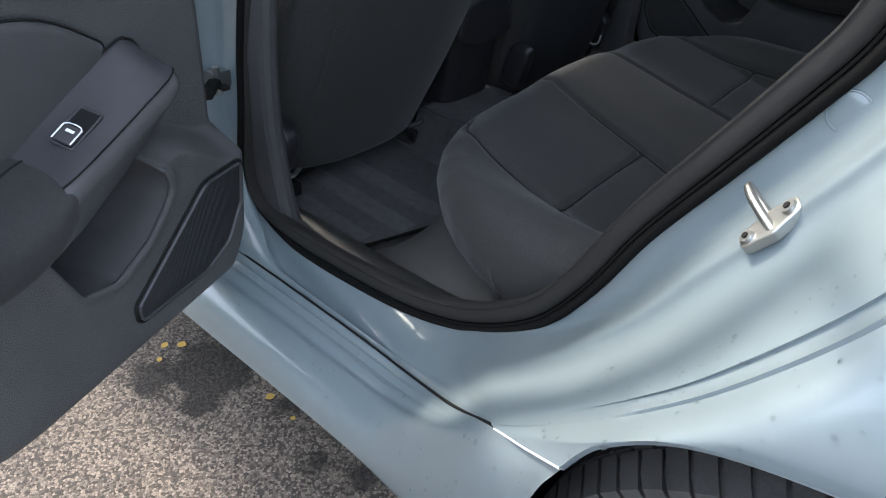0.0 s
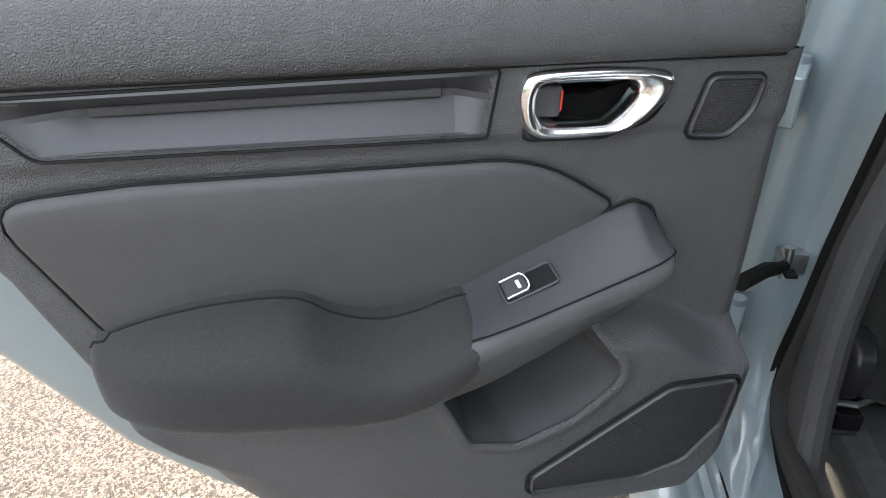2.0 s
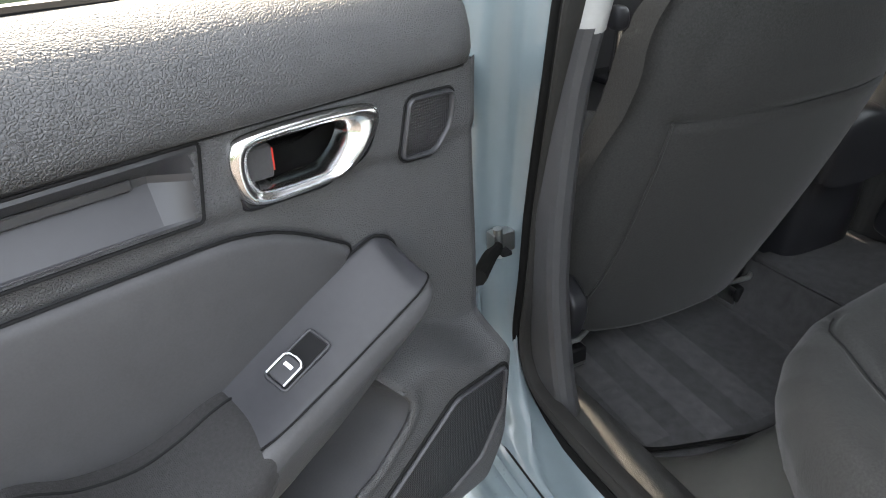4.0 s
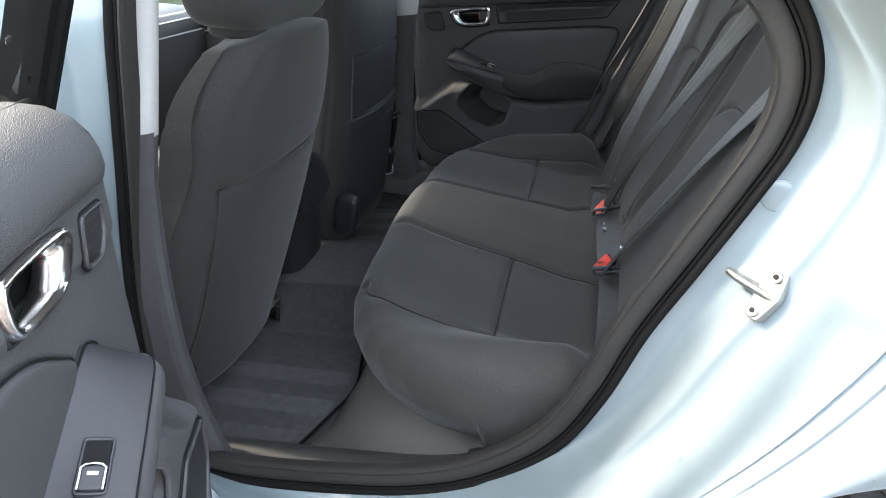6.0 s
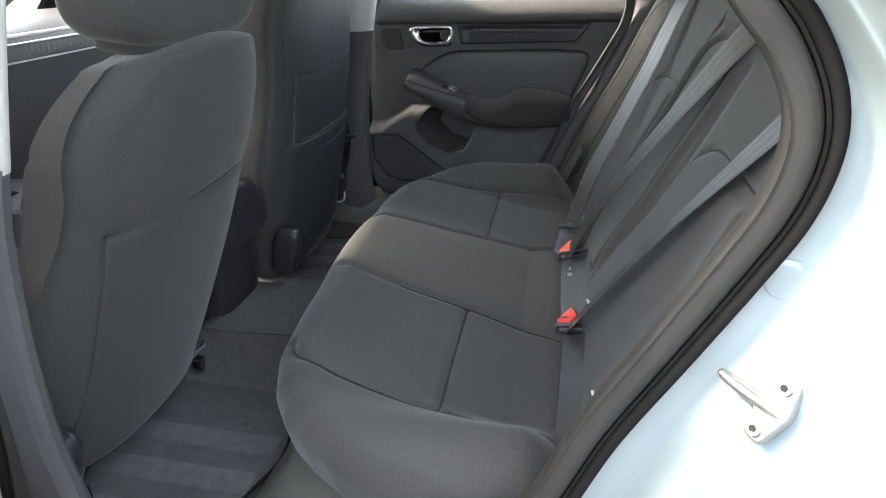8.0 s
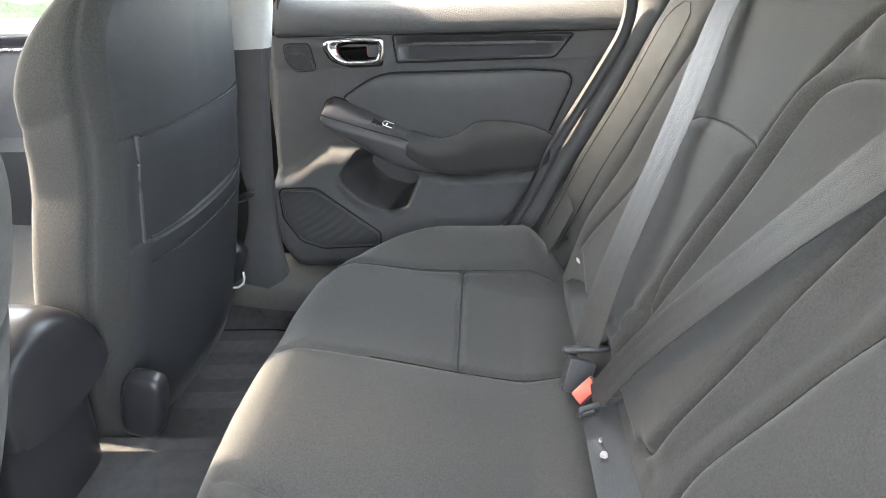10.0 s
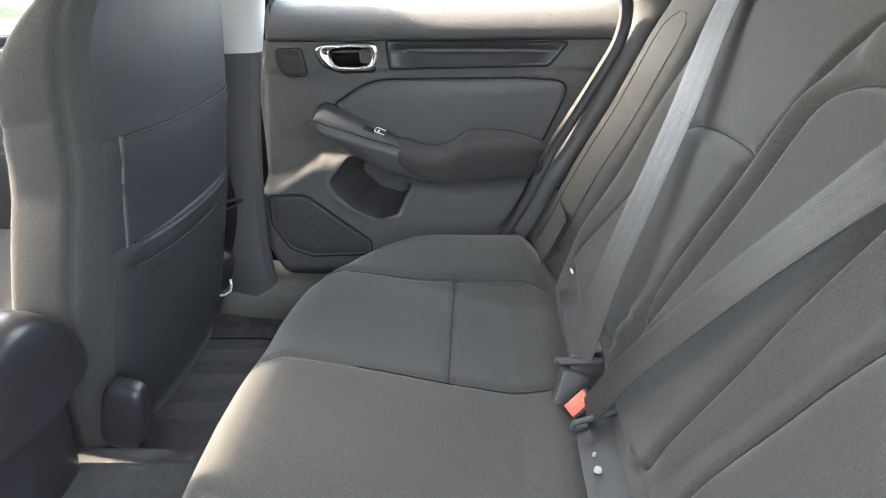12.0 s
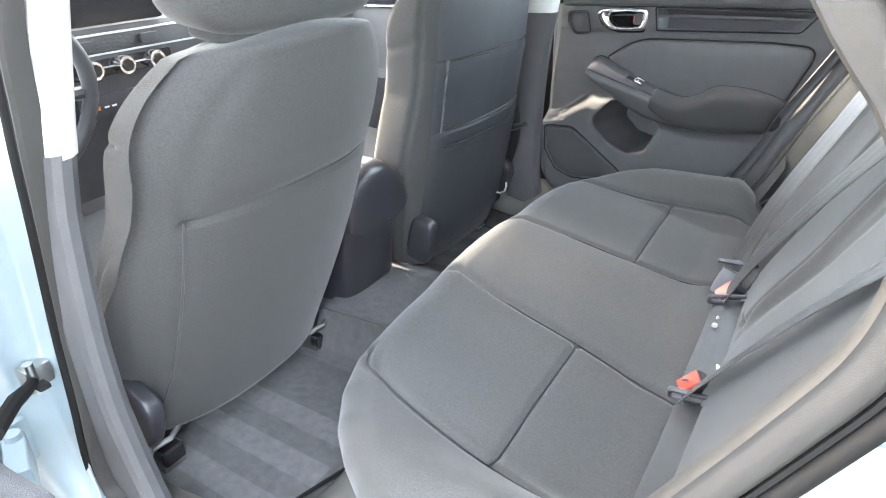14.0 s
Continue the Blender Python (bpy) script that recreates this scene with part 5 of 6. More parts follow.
# side bolsters between backrest and door openings: a blunt ridge, and a flatter flank with an airbag flap
BOLSTER_SEC = [(0.10, 0.545), (0.05, 0.548), (0.022, 0.552), (0.008, 0.557), (0.0, 0.563), (-0.009, 0.572), (-0.020, 0.585), (-0.030, 0.598), (-0.036, 0.610), (-0.037, 0.622), (-0.031, 0.634), (-0.014, 0.645), (0.02, 0.652), (0.06, 0.655)]
BOLSTER_RIDGE = spline([(0.648, 0, 0.46), (0.676, 0, 0.54), (0.706, 0, 0.61), (0.748, 0, 0.704), (0.81, 0, 0.823), (0.860, 0, 0.935), (0.912, 0, 1.03), (0.97, 0, 1.13)], 44)
for sd in (-1, 1):
    skin = [[tuple(q) for q in spline([(x + dx * (1.0 if dx > 0 else 1.25 - 0.30 * k / 43), sd * y, z - 0.35 * dx) for dx, y in BOLSTER_SEC], 40)] for k, (x, _, z) in enumerate(BOLSTER_RIDGE)]
    bolster = solid("side_bolster", sheet(skin)[0], BOLSTER, "black grained side bolster beside the rear backrest", "side bolster", kind="structure")
    # groove round the flap, rounded at its upper end
    ring = [skin[k][14] for k in range(5, 32)] + [skin[33][15], skin[34][17], skin[34][19], skin[33][21]] + [skin[k][22] for k in range(32, 4, -1)]
    part("airbag_flap", tube([(x - 0.0002, y, z) for x, y, z in ring], 0.0009, 6), SEAM, bolster, "fine groove round the airbag flap")
# quarter trim of the closed side, a soft roll between door seal and bolster
fore = spline([(0.545, 0, 0.50), (0.583, 0, 0.55), (0.645, 0, 0.667), (0.692, 0, 0.743), (0.752, 0, 0.869), (0.80, 0, 0.954), (0.812, 0, 1.0), (0.80, 0, 1.05), (0.74, 0, 1.14)], 40)
aft = spline([(0.60, 0, 0.47), (0.637, 0, 0.529), (0.668, 0, 0.597), (0.745, 0, 0.745), (0.811, 0, 0.863), (0.852, 0, 0.931), (0.89, 0, 1.0), (0.91, 0, 1.08), (0.90, 0, 1.20)], 40)
rows = []
for p, q in zip(fore, aft):
    r = []
    for f in np.linspace(-0.12, 1.0, 12):
        r.append((p[0] + (q[0] - p[0]) * f, 0.684 - 0.026 * math.sin(math.pi * min(1.0, (f + 0.12) / 1.25)) ** 0.7, p[2] + (q[2] - p[2]) * f))
    r += [(q[0] + 0.02, 0.672, q[2] - 0.008), (q[0] + 0.08, 0.68, q[2] - 0.03)]
    rows.append(r)
solid("quarter_trim", sheet(rows)[0], PLAIN, "black plastic quarter trim", "trim", kind="structure")


# ---- front seats ----
def seat_back_x(z):
    """Rear face of the front backrests."""
    return -0.035 + 0.42 * (z - 0.5) - 0.10 * max(0, z - 0.86)


def build_front_seat(cy, mirror, pocket, label, seam_z, lean, rise=0.0):
    s = thing("car_seat", label, "seat", "front seats", at=(0, cy, 0))
    H0, H1 = 0.40, 1.0 + rise

    def half(z):
        return 0.248 + 0.03 * math.sin(min(1, max(0, (z - 0.42) / 0.4)) * math.pi * 0.9) - 0.012

    # wrap of the backrest: closed rings from bottom to top
    nz, na = 90, 96
    rows = []
    for i in range(nz):
        f = i / (nz - 1)
        z = H0 + (H1 - H0) * f
        top = max(0.0, (f - 0.80) / 0.20)
        w = half(z) * (1 - (0.34 if pocket else 0.25) * top ** 2.6)
        th = 0.115 * (1 - 0.45 * top ** 2)
        xr = seat_back_x(z) + lean * (z - 0.6)
        row = []
        for j in range(na):
            a = 2 * math.pi * j / na
            cx = math.copysign(abs(math.cos(a)) ** 0.42, math.cos(a))
            sy = math.copysign(abs(math.sin(a)) ** 0.52, math.sin(a))
            x = xr - th / 2 + th / 2 * cx
            y = w * sy
            if cx < 0:
                # side bolsters forward, fading into flatter shoulders
                k = 0.0 if pocket else float(sstep(0.1, 0.8, f))
                x += (0.030 * k - 0.035 * (1 - k)) * abs(sy) ** 3 * (1 - top)
            else:
                x -= (0.022 if pocket else 0.04) * abs(y / w) ** 3 - (0.016 if pocket else 0.03) * (1 - (y / w) ** 2)
            zz = z + 0.012 * top * (1 - (y / max(w, 1e-3)) ** 2)
            row.append([x, y, zz])
        rows.append(row)
    # rounded crown
    for k in range(1, 7):
        q = k / 6
        base = rows[nz - 1]
        cx0 = sum(p[0] for p in base) / na
        rows.append([[cx0 + (p[0] - cx0) * math.cos(q * math.pi / 2), p[1] * math.cos(q * math.pi / 2 * 0.96), p[2] + 0.016 * math.sin(q * math.pi / 2)] for p in base])
    G = np.array(rows)
    G0 = G.copy()
    rear = G[:, :, 0] > np.array([[seat_back_x(min(H1, max(H0, z))) + lean * (z - 0.6) - 0.052 for z in r[:, 2]] for r in G])
    sg = mirror
    seams = [
        ([(-sg * 0.185, seam_z), (-sg * 0.10, seam_z + 0.002), (0.0, seam_z + 0.004), (sg * 0.10, seam_z + 0.004), (sg * 0.26, seam_z + 0.004)], 0.0045, 0.007),
        ([(-sg * 0.185, seam_z), (-sg * 0.183, 0.70), (-sg * 0.185, 0.55), (-sg * 0.20, 0.42)], 0.005, 0.006),
        ([(-sg * 0.185, seam_z), (-sg * 0.182, seam_z + 0.06), (-sg * 0.165, 0.93), (-sg * 0.12, 0.985)], 0.008, 0.004),
    ]
    if pocket:
        for zp, d in ((seam_z - 0.15, 0.010), (seam_z - 0.185, 0.007)):
            seams.append(([(-sg * 0.18, zp), (0.0, zp + 0.004), (sg * 0.2, zp + 0.002)], 0.0045, d))
    for ln, w, d in seams:
        dist = seg_dist(G[:, :, 1], G[:, :, 2], ln)
        G[:, :, 0] -= np.where(rear, d * np.exp(-(dist / w) ** 2), 0)

    def rear_at(y, z):
        zs = G0[:nz, 0, 2]
        i = min(nz - 2, max(0, int(np.searchsorted(zs, z)) - 1))
        f = min(1.0, max(0.0, (z - zs[i]) / (zs[i + 1] - zs[i])))
        pick = np.r_[na * 3 // 4 + 1:na, 0:na // 4]
        lo, hi = (float(np.interp(y, r[pick, 1], r[pick, 0])) for r in (G0[i], G0[i + 1]))
        return lo + (hi - lo) * f

    threads = []
    for ln, w, d in seams:
        pts = [(rear_at(y, z) - d + 0.0016, y, z) for y, z in spline(ln, 30)]
        threads.append([p for p in pts if abs(p[1]) < 0.222])
    # outer flank seams
    flank = np.abs(G[:, :, 1]) > 0.19
    cxs = np.array([[seat_back_x(min(H1, max(H0, z))) + lean * (z - 0.6) - 0.045 for z in r[:, 2]] for r in G])
    G[:, :, 1] *= 1 - np.where(flank, 0.022 * np.exp(-((G[:, :, 0] - cxs) / 0.005) ** 2), 0)
    shoulder = 0.932 + 0.35 * (G[:, :, 0] - cxs)
    G[:, :, 1] *= 1 - np.where(flank & (G[:, :, 0] < cxs + 0.003), 0.022 * np.exp(-((G[:, :, 2] - shoulder) / 0.005) ** 2), 0)
    bm, g = sheet([[tuple(p) for p in r] for r in G], close_v=True)
    cap(bm, g[0]), cap(bm, g[-1])
    part("backrest", bm, SEATCLOTH, s, "black cloth backrest with sewn seams", angle=75)
    if not pocket:
        part("piping", tube([(x + 0.003, y, z) for x, y, z in threads[1]], 0.0021, 8), SEATCLOTH, s, "raised cloth welt")
    for pts in threads if pocket else threads[:1]:
        part("seam", tube(pts, 0.0009, 6), SEAM, s, "dark sewn seam")
    if pocket:
        # smooth back panel, and the map pocket that lies over its lower half
        def skin(za, zb, lift, hem):
            out = []
            zs = np.linspace(za, zb, 40)
            for k, z in enumerate(zs):
                line = []
                wide = 1 - 0.34 * max(0.0, ((z - H0) / (H1 - H0) - 0.80) / 0.20) ** 2.6
                for y in np.linspace(-0.213 * wide, 0.19 * wide, 37):
                    e = min(1.0, min(abs(y + 0.213 * wide), abs(y - 0.19 * wide)) / 0.012, (zb - z) / 0.006 + 0.05)
                    d = lift * math.sqrt(max(0.0, 1 - (1 - e) ** 2))
                    if hem:
                        d -= 0.003 * math.exp(-((z - hem) / 0.0035) ** 2)
                        d += 0.006 * (1 - (y / 0.186) ** 2) * max(0.0, (z - za) / (zb - za)) ** 2 * (1 if e > 0.9 else e)
                    line.append((rear_at(y, z) + d, y, z))
                out.append(line)
            out.append([(x - lift * 1.6, y, z - 0.001) for x, y, z in out[-1]])
            return sheet(out)[0]

        part("back_panel", skin(0.43, seam_z - 0.004, 0.003, 0), VINYL, s, "smooth dark vinyl back panel")
        part("back_panel", skin(seam_z + 0.002, H1 - 0.012, 0.003, 0), VINYL, s, "smooth dark vinyl upper back panel")
        part("map_pocket", skin(0.435, seam_z - 0.15, 0.008, seam_z - 0.187), VINYL, s, "dark vinyl map pocket with a sewn hem")
        for zp, lift, r in ((seam_z - 0.1485, 0.0075, 0.0022), (seam_z - 0.187, 0.0085, 0.0013), (seam_z - 0.003, 0.003, 0.0014)):
            part("seam", tube([(rear_at(y, zp) + lift + (0.006 * (1 - (y / 0.186) ** 2) if zp < seam_z - 0.1 else 0), y, zp) for y in np.linspace(-0.183, 0.183, 24)], r, 6), SEAM, s, "dark sewn seam")
        part("hook", tube([(rear_at(0.16, 0.475) + d, y, z) for d, y, z in ((0.002, 0.150, 0.472), (0.018, 0.158, 0.468), (0.024, 0.172, 0.469), (0.024, 0.182, 0.478), (0.022, 0.186, 0.490))], 0.0026, 8), STEEL, s, "small bright bag hook")
        for y in (-0.19, 0.19):
            part("piping", tube([(rear_at(y, z) + 0.002, y, z) for z in np.linspace(0.43, seam_z, 24)], 0.0032, 8), PLAIN, s, "raised black piping")
    # head restraint on two posts
    hr = part("headrest", moved(cushion_block(0.062, 0.165, 0.115, 0.42), pose(0.125, 0.0, 1.135 + rise, 0, 8, 0)), SEATCLOTH, s, "black cloth head restraint")
    part("headrest_base", moved(cushion_block(0.042, 0.125, 0.020, 0.4), pose(0.112, 0, 1.030 + rise, 0, 8, 0)), CLOTH, hr, "dark cloth underside")
    for y in (-0.065, 0.065):
        part("post", tube([(0.105, y, 0.97 + rise), (0.118, y, 1.06 + rise)], 0.006, 10), CHROME, hr, "steel post")
        part("post_collar", tube([(0.108, y, 1.008 + rise), (0.1095, y, 1.022 + rise)], 0.016, 12), SATIN, hr)
    # cushion, plinth, runners
    part("cushion", moved(cushion_block(0.27, 0.25, 0.085, 0.4), pose(-0.36, 0, 0.50, 0, 6, 0)), SEATCLOTH, s, "black cloth seat cushion")
    part("side_cover", moved(box(-0.46, -0.05, -sg * 0.25 - 0.02, -sg * 0.25 + 0.02, 0.40, 0.50, 0.015, 3), Matrix.Identity(4)), PLAIN, s, "black plastic side cover")
    part("recliner_cover", moved(cushion_block(0.07, 0.022, 0.055, 0.55), pose(-0.075, -sg * 0.238, 0.50, 0, 18, 0)), CONSOLE, s, "black plastic recliner cover")
    if pocket:
        part("recliner_cover", moved(cushion_block(0.03, 0.02, 0.055, 0.5), pose(0.012, sg * 0.258, 0.505, 0, 14, 0)), CONSOLE, s, "black plastic recliner cover")
    for y in (-0.19, 0.19):
        part("runner", box(-0.6, -0.075, y - 0.02, y + 0.02, 0.335, 0.375, 0.004), STEEL, s, "steel seat runner")
        part("runner_end", box(-0.10, -0.070, y - 0.020, y + 0.020, 0.345, 0.376, 0.008, 3), DARKREC, s, "black runner cap")
        part("lever_bar", tube([(-0.085, y - 0.03, 0.388), (-0.07, y, 0.398), (-0.085, y + 0.03, 0.40)], 0.005, 8), STEEL, s, "bright steel lock bar")
    part("seat_pan", box(-0.55, -0.09, -0.21, 0.21, 0.375, 0.46, 0.02), DARKREC, s, "dark seat underside")
    return s


build_front_seat(-0.338, 1, False, "black cloth driver seat with sewn seams", 0.806, 0.0)
build_front_seat(0.36, -1, True, "black cloth passenger seat with a map pocket", 0.885, -0.22, 0.085).location.x = 0.008

# ---- seat belts ----


def buckle(name, at, turn, label, red=True):
    """Origin at the middle of the button face; the body runs back and down from it."""
    b = thing(name, label, "seat belt buckle", "rear belt buckles", at=at)
    part("body", moved(box(-0.019, 0.019, -0.012, 0.012, -0.05, -0.001, 0.004, 3), turn), SATIN, b)
    if red:
        part("button", moved(box(-0.0165, 0.0165, -0.0095, 0.0095, -0.004, 0.003, 0.0015), turn), RED, b, "red release button")
    return b


def tongue(name, at, turn, label):
    """A latch plate: rounded bar loop that the webbing runs through."""
    t = thing(name, label, "seat belt tongue", "rear belt tongues", at=at)
    ol = fillet([(-0.034, -0.011, 0.008), (0.034, -0.011, 0.008), (0.034, 0.011, 0.008), (-0.034, 0.011, 0.008)], 5)
    part("loop", moved(frame_ring(ol, 0.007, -0.004, 0.004), turn), SATIN, t)
    part("blade", moved(box(-0.012, 0.012, -0.0012, 0.0012, -0.03, -0.008, 0.0006), turn), STEEL, t, "steel blade")
    return t


def belt(name, label, runs):
    b = thing(name, label, "seat belt", "rear seat belts")
    for nm, pts, first, last in runs:
        part(nm, strap([tuple(p) for p in spline(pts, 24)], first, face_end=last), BELT, b)
    return b


def facing(to, along):
    """Turn whose z looks along to and whose x lies near along."""
    z = Vector(to).normalized()
    x = Vector(along)
    x = (x - z * x.dot(z)).normalized()
    y = z.cross(x)
    return Matrix(((x.x, y.x, z.x, 0), (x.y, y.y, z.y, 0), (x.z, y.z, z.z, 0), (0, 0, 0, 1)))


Rt = lambda rx, ry, rz: pose(0, 0, 0, rx, ry, rz)
belt("seat_belt", "grey-black webbing belt, buckled, over the passenger-side rear seat", [
    ("shoulder_strap", [(0.658, 0.155, 0.575), (0.70, 0.21, 0.68), (0.80, 0.325, 0.86), (0.875, 0.425, 1.0), (0.95, 0.50, 1.12)], (-0.71, -0.35, 0.61), (-0.74, -0.30, 0.58)),
    ("lap_strap", [(0.67, 0.155, 0.572), (0.672, 0.22, 0.565), (0.678, 0.33, 0.56), (0.685, 0.44, 0.535)], (-0.5, 0.0, 0.8), None)])
belt("seat_belt", "grey-black webbing belt of the centre rear seat with a stop button", [
    ("shoulder_strap", [(0.655, 0.06, 0.553), (0.70, 0.025, 0.66), (0.79, -0.05, 0.83), (0.88, -0.13, 0.99), (0.955, -0.20, 1.11)], (-0.89, -0.14, 0.42), (-0.84, -0.46, 0.24)),
    ("lap_strap", [(0.662, 0.05, 0.548), (0.662, -0.02, 0.540), (0.662, -0.12, 0.541), (0.664, -0.20, 0.552)], (-0.25, 0, 1), None)])
belt("seat_belt", "grey-black webbing belt, buckled, over the driver-side rear seat", [
    ("shoulder_strap", [(0.655, -0.235, 0.552), (0.70, -0.275, 0.64), (0.78, -0.345, 0.79), (0.87, -0.425, 0.945), (0.955, -0.50, 1.10)], (-0.81, 0.20, 0.55), (-0.90, -0.10, 0.45)),
    ("lap_strap", [(0.666, -0.25, 0.548), (0.664, -0.33, 0.540), (0.66, -0.43, 0.532), (0.65, -0.535, 0.50)], (-0.35, 0, 1), None)])
buckle("belt_buckle", (0.653, 0.147, 0.557), facing((0.28, 0.37, 0.88), (1, 0, -0.3)), "satin black buckle body with the tongue latched", False)
buckle("belt_buckle", (0.650, 0.092, 0.543), facing((-0.55, -0.62, 0.62), (0.55, 0.0, 0.8)), "black buckle with a red release button")
buckle("belt_buckle", (0.651, -0.197, 0.545), facing((-0.55, -0.62, 0.62), (0.55, 0.0, 0.8)), "black buckle with a red release button")
tongue("belt_tongue", (0.658, 0.152, 0.570), Rt(65, 0, 3), "satin black belt tongue")
tongue("belt_tongue", (0.662, 0.045, 0.553), Rt(20, 0, 22), "satin black belt tongue")
tongue("belt_tongue", (0.664, -0.235, 0.550), Rt(20, 0, 5), "satin black belt tongue")
front_belt = thing("seat_belt", "black webbing belt of the passenger seat hanging at the centre pillar", "seat belt", "front seat belts")
part("webbing", strap([tuple(p) for p in spline([(-0.035, 0.632, 0.93), (-0.018, 0.630, 0.80), (-0.004, 0.626, 0.70), (0.006, 0.622, 0.632), (-0.004, 0.618, 0.57), (-0.03, 0.612, 0.50)], 30)], (-0.55, -0.83, 0.1)), BELT, front_belt)
front_tongue = thing("belt_tongue", "satin black belt tongue with a bright metal edge", "seat belt tongue", at=(0.008, 0.620, 0.630))
ol = fillet([(-0.032, -0.012, 0.008), (0.032, -0.012, 0.008), (0.032, 0.012, 0.008), (-0.032, 0.012, 0.008)], 5)
part("loop", moved(frame_ring(ol, 0.007, -0.004, 0.004), Rt(62, -20, 0)), SATIN, front_tongue)
part("edge", moved(tube([(-0.024, -0.011, 0.005), (0.0, -0.012, 0.0055), (0.026, -0.011, 0.005)], 0.002, 8), Rt(62, -20, 0)), STEEL, front_tongue, "bright metal edge")
for y, r in ((-0.03, 0.005), (-0.005, 0.0025)):
    b = bmesh.new()
    bmesh.ops.create_cone(b, cap_ends=True, segments=20, radius1=r, radius2=r * 0.75, depth=0.004)
    solid("belt_stop", moved(b, Matrix.Translation((0.655, y, 0.544))), STITCH, "round pale stop button on the belt webbing", "belt button")


# ---- floor, mats, sills, console ----
rows = []
for x in np.linspace(-1.3, 0.9, 40):
    r = []
    for y in np.linspace(-0.70, 0.70, 57):
        z = 0.315 + 0.105 * float(sstep(0.185, 0.125, abs(y)))
        z += 0.10 * float(sstep(0.15, 0.3, x)) * float(sstep(0.42, 0.32, abs(y))) * 0.6
        z += 0.05 * float(sstep(0.60, 0.66, abs(y)))
        r.append((x, y, z))
    rows.append(r)
solid("floor", sheet(rows)[0], CARPET, "black moulded floor carpet with a centre tunnel", "floor", kind="structure")


def floor_mat(name, ol, z, label):
    m = thing(name, label, "floor mat", "floor mats")
    bm = panel(ol, 0, 0.007, 0.003, 0.0, 8)
    for v in bm.verts:
        v.co = Vector((v.co.x, v.co.z, z + v.co.y))
    part("carpet", bm, MATTE, m, "black cut-pile carpet")
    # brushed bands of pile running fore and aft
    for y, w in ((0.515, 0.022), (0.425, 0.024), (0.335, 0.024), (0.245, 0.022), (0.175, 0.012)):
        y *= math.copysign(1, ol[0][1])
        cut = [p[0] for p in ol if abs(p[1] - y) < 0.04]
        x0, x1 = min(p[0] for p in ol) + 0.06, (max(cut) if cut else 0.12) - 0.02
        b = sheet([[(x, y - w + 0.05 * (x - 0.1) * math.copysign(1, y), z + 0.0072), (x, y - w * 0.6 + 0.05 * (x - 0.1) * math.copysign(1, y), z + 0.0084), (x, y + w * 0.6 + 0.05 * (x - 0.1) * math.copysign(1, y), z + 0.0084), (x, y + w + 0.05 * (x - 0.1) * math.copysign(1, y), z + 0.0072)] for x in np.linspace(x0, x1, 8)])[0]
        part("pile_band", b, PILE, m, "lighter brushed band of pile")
    part("binding", tube([(u, v, z + 0.005) for u, v in ol], 0.0035, 6, closed=True), RUBBER, m, "black edge binding")
    return m


left_mat = fillet([(-0.20, -0.57, 0.03), (0.115, -0.578, 0.10), (0.182, -0.36, 0.15), (0.13, -0.135, 0.02), (-0.12, -0.128, 0.02), (-0.145, -0.165, 0.02), (-0.165, -0.20, 0.02), (-0.26, -0.22, 0.02)], 9)
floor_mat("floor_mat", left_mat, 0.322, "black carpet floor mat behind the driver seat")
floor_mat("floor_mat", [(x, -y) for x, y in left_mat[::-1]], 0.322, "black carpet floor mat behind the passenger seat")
tun = fillet([(-0.085, -0.125, 0.01), (0.16, -0.125, 0.02), (0.16, 0.09, 0.02), (-0.085, 0.085, 0.01)])
bm = panel(tun, 0, 0.006, 0.003, 0.004, 8)
for v in bm.verts:
    v.co = Vector((v.co.x, v.co.z, 0.4235 + v.co.y))
solid("tunnel_mat", bm, MATTE, "black carpet piece over the centre tunnel", "floor mat")

for sd in (-1, 1):
    # inner sill trim, runs along the opening inside the seal
    rows = []
    for x, y, z in spline([(-0.08, 0.655, 0.40), (0.05, 0.64, 0.392), (0.2, 0.635, 0.388), (0.37, 0.635, 0.392), (0.46, 0.635, 0.41), (0.53, 0.638, 0.445), (0.60, 0.645, 0.50)], 30):
        if sd > 0:
            y, z = y + 0.040, z + 0.046
        rows.append([(x, sd * (y + (0.02 if sd < 0 else 0.06)), z + 0.002), (x, sd * (y + 0.004), z + 0.006), (x, sd * (y - 0.03), z + 0.004), (x, sd * (y - 0.055), z - 0.006), (x, sd * (y - 0.07), z - 0.03), (x, sd * (y - 0.075), z - 0.075)])
    solid("sill_trim", sheet(rows)[0], SCUFF if sd > 0 else BOLSTER, "black plastic inner sill trim", "sill trim", kind="structure")
    # scuff panel between mat, cushion and sill
    inn = spline([(0.165, 0.385, 0.316), (0.195, 0.385, 0.36), (0.24, 0.385, 0.425), (0.34, 0.47, 0.445), (0.45, 0.52, 0.45), (0.56, 0.535, 0.465), (0.68, 0.55, 0.56)], 40)
    out = spline([(0.085, 0.582, 0.314), (0.15, 0.58, 0.333), (0.25, 0.578, 0.345), (0.36, 0.578, 0.362), (0.46, 0.578, 0.39), (0.57, 0.585, 0.455), (0.68, 0.60, 0.57)], 40)
    rows = []
    for k in range(40):
        r = []
        for j in range(14):
            g = j / 13
            p = out[k] + (inn[k] - out[k]) * g
            p[0] += 0.022 * math.sin(g * math.pi) * (1 - k / 12 if k < 12 else 0)
            r.append((p[0], sd * p[1], out[k][2] + (inn[k][2] - out[k][2]) * g ** 1.5 - 0.006 * math.sin(g * math.pi)))
        rows.append(r)
    solid("scuff_panel", sheet(rows)[0], SCUFF, "grey-black grained plastic scuff panel under the bench", "scuff panel", kind="structure")

